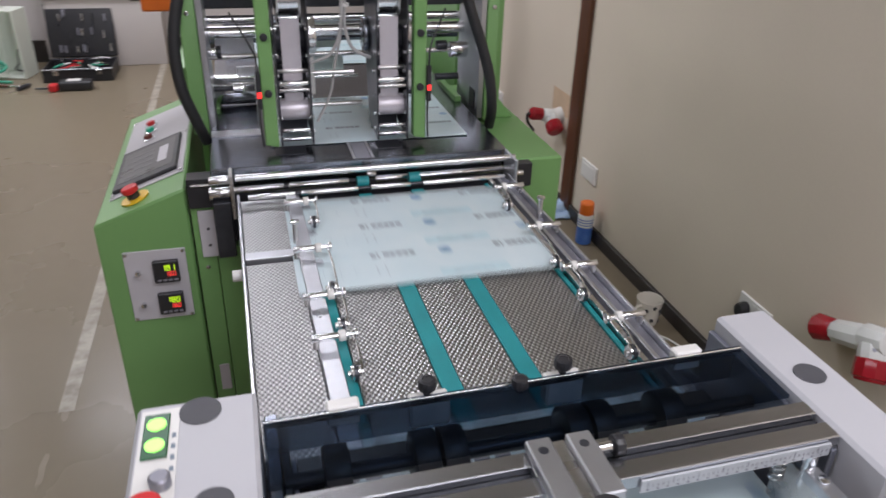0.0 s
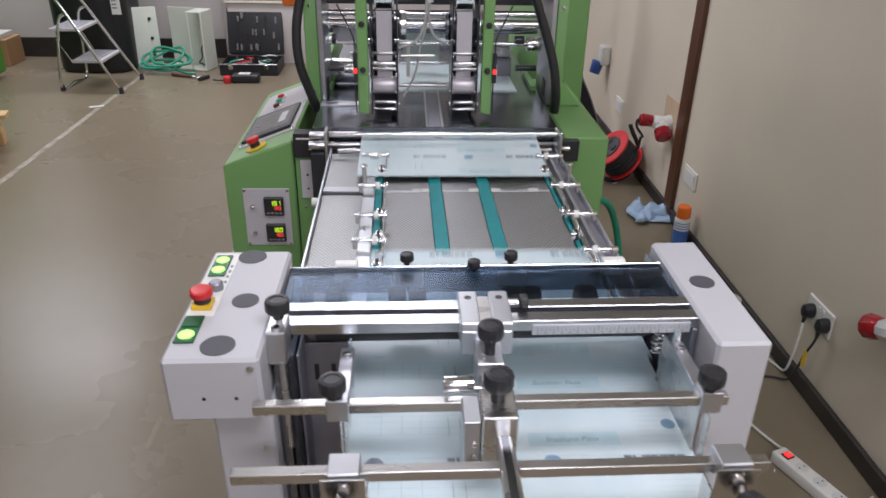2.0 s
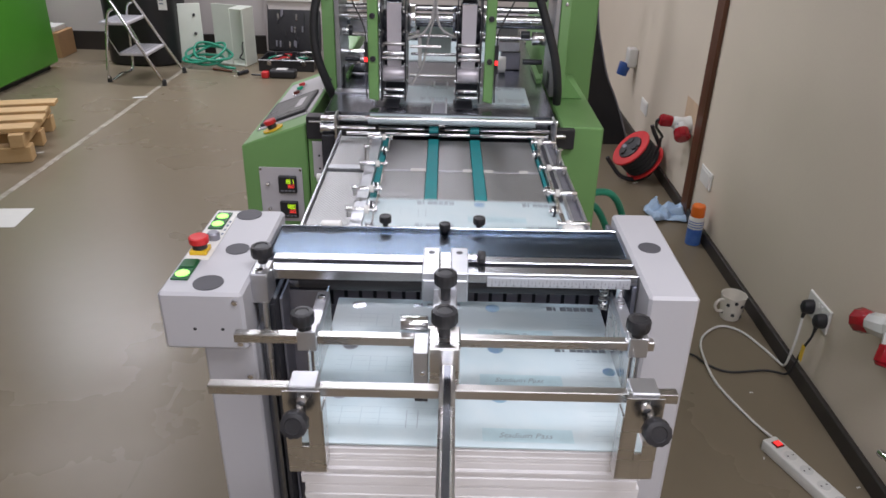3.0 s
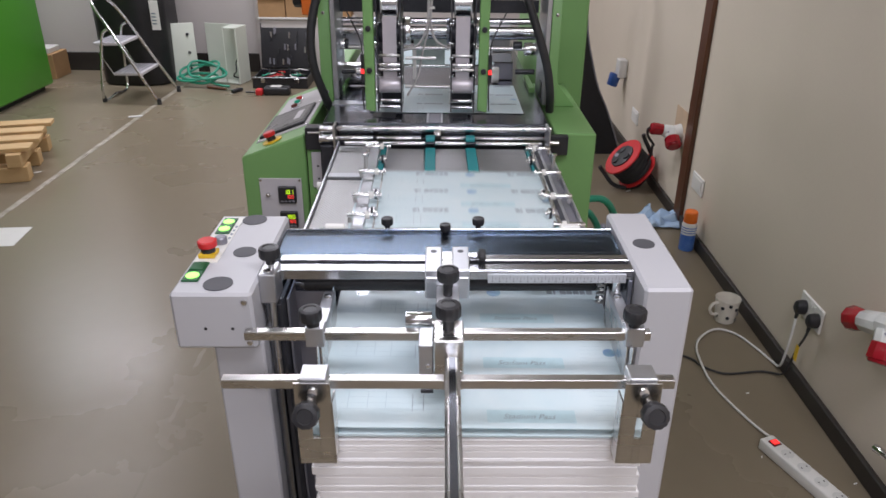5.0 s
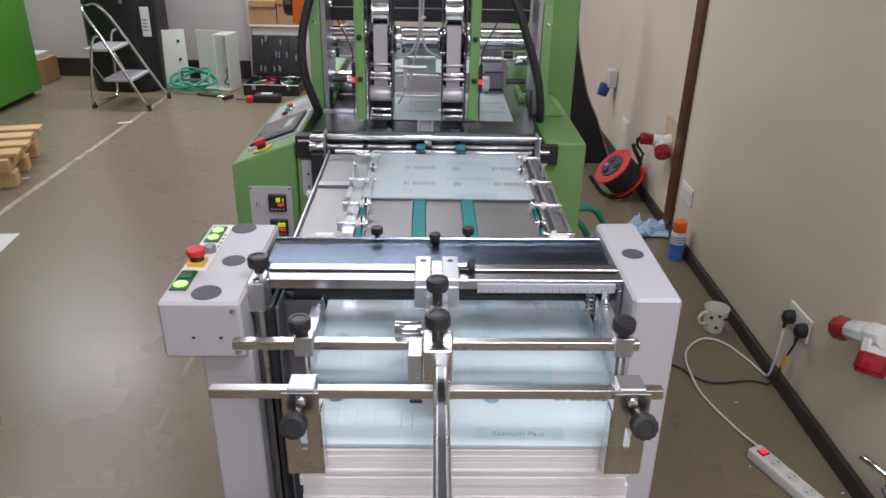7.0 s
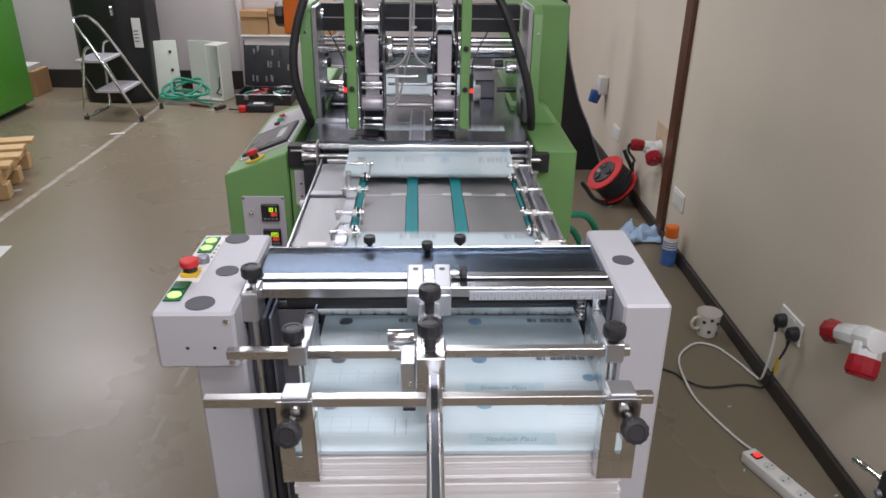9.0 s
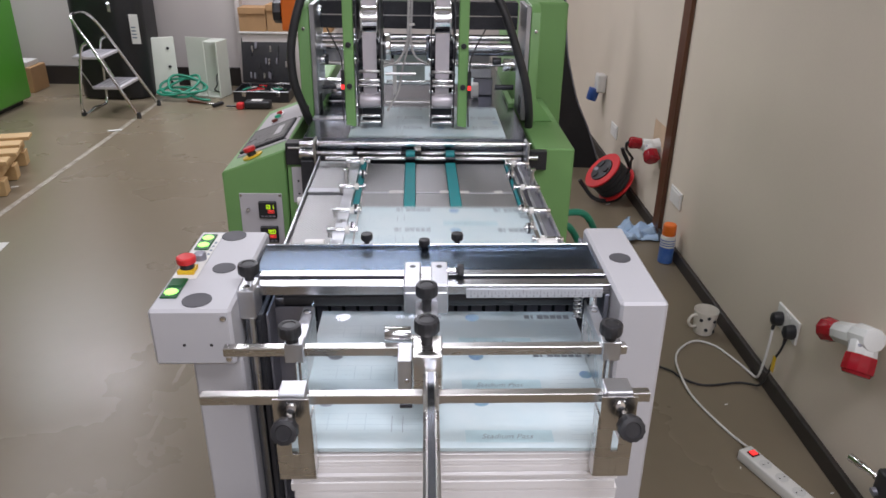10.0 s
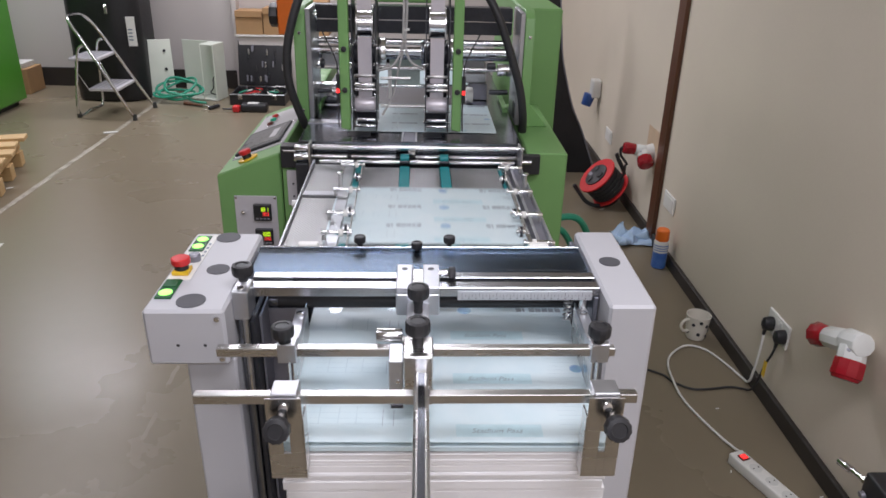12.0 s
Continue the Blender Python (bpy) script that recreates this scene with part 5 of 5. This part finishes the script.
# tool case
tc_ = group_of("tool_case", (-1.2, 6.6, 0), "open black tool case full of hand tools", "tool case")
bm = box(-1.46, 6.46, 0.0, -0.94, 6.86, 0.012, 0.004)
for q in ((-1.46, 6.46, 0.0, -0.94, 6.472, 0.10), (-1.46, 6.848, 0.0, -0.94, 6.86, 0.10), (-1.46, 6.47, 0.0, -1.448, 6.85, 0.10), (-0.952, 6.47, 0.0, -0.94, 6.85, 0.10)):
    box(*q, 0.003, bm)
part("tray", bm, BLACK, tc_)
LM = Matrix.Translation((-1.20, 6.87, 0.105)) @ Matrix.Rotation(radians(-12), 4, "X")
lid = part("lid", box(-0.26, 0, 0, 0.26, 0.05, 0.43, 0.008, None, LM), BLACK, tc_)
part("lid_rim", box(-0.262, -0.004, 0.425, 0.262, 0.054, 0.437, 0.003, None, LM), ALU, lid)
rn = random.Random(8)
for i in range(22):
    x, z = rn.uniform(-0.22, 0.22), rn.uniform(0.05, 0.36)
    part("tool", box(x - 0.008, -0.014, z - 0.03, x + 0.008, -0.0005, z + 0.03, 0.003, None, LM), rn.choice((DARKSTEEL, GREYMETAL, RUBBER, STEEL)), lid)
for i in range(30):
    x, y, a = rn.uniform(-1.40, -1.0), rn.uniform(6.51, 6.80), rn.uniform(0, 180)
    p, d = Vector((x, y, 0.05 + rn.uniform(0, 0.07))), Vector((math.cos(radians(a)), math.sin(radians(a)), rn.uniform(-0.2, 0.3)))
    part("tool", cyl(p - d * 0.045, p + d * 0.045, 0.009, 0.006, seg=8), rn.choice((STEEL, BLACK, RED, GREENHOSE, WPLASTIC, CHROME, DARKSTEEL)), tc_)
part("front_rim", box(-1.462, 6.455, 0.098, -0.938, 6.466, 0.106, 0.002), ALU, tc_)
for x in (-1.36, -1.04):
    part("catch", box(x - 0.02, 6.450, 0.055, x + 0.02, 6.4595, 0.097, 0.003), CHROME, tc_)
ds = group_of("drill_set", (-1.2, 6.25, 0), "black and red cordless tool lying on the floor", "tool")
part("body", box(-1.30, 6.18, 0.0, -1.06, 6.29, 0.075, 0.02), BLACK, ds)
part("label", box(-1.24, 6.20, 0.0755, -1.14, 6.27, 0.078, 0.001), WPLASTIC, ds)
part("grip", box(-1.37, 6.17, 0.0, -1.305, 6.24, 0.06, 0.014), RED, ds)
part("bit", cyl((-1.47, 6.23, 0.02), (-1.372, 6.20, 0.025), 0.008), DARKSTEEL, ds)
# pale cupboard with boxes
cb = group_of("low_cupboard", (-1.05, 7.0, 0), "pale cupboard standing against the end wall", "cupboard")
part("body", box(-1.45, 6.95, 0.0, -0.55, 7.19, 0.56, 0.006), WALLFAR, cb)
part("top", box(-1.47, 6.93, 0.561, -0.53, 7.19, 0.58, 0.003), WPLASTIC, cb)
for x0, x1, z1 in ((-1.46, -1.20, 0.80), (-1.19, -0.88, 0.83), (-0.86, -0.56, 0.90)):
    bx = group_of("cardboard_box", ((x0 + x1) / 2, 7.05, 0.58), "brown cardboard box on the cupboard", "box", "cardboard boxes")
    part("carton", box(x0, 6.94, 0.581, x1, 7.17, z1, 0.003), CARD, bx)
    part("flap", box(x0, 6.925, z1 - 0.055, x1, 6.937, z1 + 0.004, 0.002), CARD, bx)
solid("wall_post", box(-1.52, 7.06, 0, -1.47, 7.195, 1.9, 0.004), WALLFAR, "pale painted wall post", "post", kind="structure")
# neighbouring green machine
gm = group_of("green_cabinet", (-3.9, 5.5, 0), "tall bright green machine cabinet", "machine")
part("body", box(-4.6, 5.0, 0.05, -3.30, 6.38, 1.6, 0.02), mat("bright_green_paint", (0.075, 0.30, 0.030), 0.4, vary=0.05, scale=4), gm)
part("plinth", box(-4.55, 5.05, 0.0, -3.36, 6.32, 0.049, 0.002), DARKSTEEL, gm)
so = group_of("small_carton", (-3.3, 6.85, 0), "small brown carton with a white sheet on it", "box")
part("carton", box(-3.68, 6.75, 0.0, -3.46, 7.05, 0.24, 0.004), CARD, so)
part("sheet", box(-3.66, 6.78, 0.241, -3.50, 7.0, 0.29, 0.004), WPLASTIC, so)
# pallet
pal = group_of("wooden_pallet", (-2.9, 4.6, 0), "raw pine pallet standing on the floor", "pallet")
PM = Matrix.Translation((-2.47, 4.63, 0)) @ Matrix.Rotation(radians(196), 4, "Z")
for x in (0.02, 0.50, 1.0):
    part("bearer", box(x, -0.04, 0.10, x + 0.085, 0.74, 0.185, 0.004, None, PM), PINE, pal)
for i in range(4):
    part("deck_board", box(-0.05 + 0.02 * (i % 2), 0.0 + 0.19 * i, 0.186, 1.15, 0.12 + 0.19 * i, 0.212, 0.003, None, PM), PINE, pal)
for y in (0.0, 0.31, 0.62):
    part("foot_board", box(0.0, y, 0.0, 1.1, y + 0.10, 0.099, 0.004, None, PM), PINE, pal)
FAR = Matrix.Translation((0.13, 0.048, 0)) @ Matrix.Diagonal((0.915, 0.925, 0.92, 1))
for ob in [q for q in scene.objects if q not in before and q.parent is None]:
    ob.matrix_basis = FAR @ ob.matrix_basis
# loose sheet and scraps
solid("loose_sheet", merge(box(-0.16, -0.11, 0.0006, 0.16, 0.11, 0.0018, 0), None, Matrix.Translation((-1.757, 2.92, 0)) @ Matrix.Rotation(radians(5), 4, "Z")), WPLASTIC, "white sheet of paper lying on the floor", "paper")
for x, y, s, a in ((-1.986, 3.845, 0.020, 30), (-1.868, 5.08, 0.05, 20), (1.515, 3.626, 0.018, 40), (1.489, 1.727, 0.006, 10), (1.414, 1.412, 0.005, 70), (1.641, 1.304, 0.006, 20)):
    solid("paper_scrap", merge(box(-s, -s * 0.35, 0.0006, s, s * 0.35, 0.0022, 0), None, Matrix.Translation((x, y, 0.004 if -1.9 < x < -1.8 else 0)) @ Matrix.Rotation(radians(a), 4, "Z")), WPLASTIC, "small white paper scrap on the floor", "scrap", "paper scraps")

# ---- printed sheets, one after another down the line ----
SHEET_W, SHEET_L = 0.408, 0.322
SHEET = mat("pale_blue_printed_paper", (0.67, 0.76, 0.785), 0.36, vary=0.05, scale=9, fine=40, second=(0.57, 0.705, 0.75), bump=0.01)
# seconds from the moment when the leading edge passes y = 1.2; its y; the sheet's height; its tilt
LINE = [(-2.60, 4.24, 0.600, 0.0), (-2.10, 3.54, 0.720, -10.0), (-1.80, 3.10, 0.850, -14.0), (-1.56, 2.88, 0.945, -9.0), (-1.36, 2.88, 0.945, -9.0), (-1.20, 2.56, 0.9905, 0.0), (-1.02, 2.25, 0.9905, 0.0), (-0.82, 2.25, 0.9905, 0.0),
        (-0.48, 1.62, 0.9905, 0.0), (-0.28, 1.62, 0.9905, 0.0), (-0.205, 1.53, 0.9905, 0.0), (-0.105, 1.34, 0.975, 6.0), (0.0, 1.20, 0.951, 1.6), (0.06, 1.13, 0.946, 0.0), (0.35, 0.79, 0.946, 0.0), (0.50, 0.615, 0.945, -1.0), (0.675, 0.41, 0.941, 3.0), (0.80, 0.41, 0.931, 4.0)]
PASSES = {-2: -1.15, 0: -0.07, 2: 1.03, 3: 1.545, 10: 5.333, 11: 5.925, 12: 6.425, 17: 9.114, 18: 9.698, 19: 10.205, 22: 11.806, 28: 15.05}
TINT = mat("pale_teal_tint", (0.52, 0.69, 0.74), 0.42, vary=0.08, scale=40)
LINEINK = mat("grey_blue_ink", (0.30, 0.37, 0.41), 0.5, vary=0.1, scale=40)
SHEETS = []


def passing(k):
    """When sheet k's leading edge passes y = 1.2."""
    keys = sorted(PASSES)
    for a, b in zip(keys, keys[1:]):
        if a <= k <= b:
            return PASSES[a] + (PASSES[b] - PASSES[a]) * (k - a) / (b - a)


def sheet_at(s, k):
    """Where sheet k lies s seconds after its leading edge passes y = 1.2."""
    table = LINE + [(0.93, 0.41, 0.9172 + 0.0003 * k, 1.3)]
    s = max(table[0][0], min(s, table[-1][0]))
    for (a0, *p0), (a1, *p1) in zip(table, table[1:]):
        if a0 <= s <= a1:
            f = (s - a0) / (a1 - a0)
            y, z, a = (u + f * (v - u) for u, v in zip(p0, p1))
            break
    y += SHEET_L / 2
    if s <= -2.6:
        z = 0.60 - 0.0004 * k
    return pose(0.456 + 0.033 * min(max((1.5 - y) / 0.9, 0), 1), y, z, a)


def text_mesh(name, body, size, material, at, shear=0.0):
    cu = bpy.data.curves.new(name, "FONT")
    cu.body, cu.size, cu.shear, cu.align_x, cu.align_y = body, size, shear, "CENTER", "CENTER"
    tmp = bpy.data.objects.new(name, cu)
    me = bpy.data.meshes.new_from_object(tmp)
    bpy.data.objects.remove(tmp)
    me.transform(Matrix.Translation(at))
    me.materials.clear()
    me.materials.append(material)
    return me


def printed_sheets():
    """Sheets printed three up and two across; the print lies just over the paper."""
    top = 0.00025
    paper = mesh_of("printed_sheet", box(-SHEET_W / 2, -SHEET_L / 2, 0, SHEET_W / 2, SHEET_L / 2, top, 0), SHEET, True)
    logo, rules, tint, foil, dull, passes = (bmesh.new() for _ in range(6))
    z = top + 0.00006

    def flat(bm, x0, y0, x1, y1, up=0.0):
        bm.faces.new([bm.verts.new(v) for v in ((x0, y0, z + up), (x1, y0, z + up), (x1, y1, z + up), (x0, y1, z + up))])

    def disc(bm, x, y, r):
        bm.faces.new([bm.verts.new((x + r * math.cos(a), y + r * math.sin(a), z)) for a in (2 * math.pi * k / 20 for k in range(20))])

    words = []
    for row in range(3):
        cy = (row - 1) * 0.106
        for cx in (-0.103, 0.103):
            for i, w in enumerate((0.0086, 0.0036, 0.0094, 0.0088, 0.0090, 0.0082, 0.0090)):
                x = cx + 0.018 + 0.0105 * i
                flat(logo, x, cy + 0.033, x + w, cy + 0.0445)
            for i in range(9):
                flat(rules, cx - 0.085 + 0.004 * i, cy + 0.046 - 0.0003 * i, cx + 0.09, cy + 0.0463 - 0.0003 * i) if i % 4 == 0 else None
            disc(foil if cx > 0 else dull, cx - 0.066, cy + 0.036, 0.011)
            if cx < 0:
                for i in range(4):
                    flat(rules, cx - 0.080, cy - 0.022 + 0.011 * i, cx + 0.060, cy - 0.0216 + 0.011 * i)
                for q in (-0.06, -0.035, -0.012):
                    flat(rules, cx + q, cy - 0.022, cx + q + 0.0006, cy + 0.011)
                for q in (0.022, 0.036):
                    flat(logo, cx + q, cy - 0.026, cx + q + 0.0007, cy + 0.006)
            else:
                flat(tint, cx - 0.09, cy - 0.045, cx + 0.02, cy - 0.022, -0.00003)
                for i in range(7):
                    flat(rules, cx + 0.045, cy - 0.04 + 0.009 * i, cx + 0.095, cy - 0.0396 + 0.009 * i)
                words.append((cx - 0.038, cy - 0.034))
    disc(foil, 0.190, -0.010, 0.009)
    meshes = [mesh_of(nm, bm, mt, True) for nm, bm, mt in (("logo_print", logo, STAMP), ("ruled_print", rules, FAINT), ("tint_print", tint, TINT), ("foil_print", foil, HOLO), ("foil_print", dull, GREYFOIL))]
    meshes += [text_mesh("title_print", "Stadium Pass", 0.0125, LINEINK, (x, y, z), 0.35) for x, y in words]
    for k in range(-1, 28):
        ob = tagged(new("printed_sheet", paper), "pale blue printed sheet of card passing through the machine", "sheet", "printed sheets")
        SHEETS.append((k, ob))
        for me in meshes:
            tagged(new(me.name.split(".")[0], me), kind="stuff").parent = ob


def motions():
    for k, ob in SHEETS:
        c = passing(k)
        times = {0.0, 12.0} | {round(c + s, 3) for s in [q[0] for q in LINE] + [0.93] if 0.05 < c + s < 11.95}
        walk(ob, [(t, sheet_at(t - c, k + 1)) for t in sorted(times)])


printed_sheets()
motions()
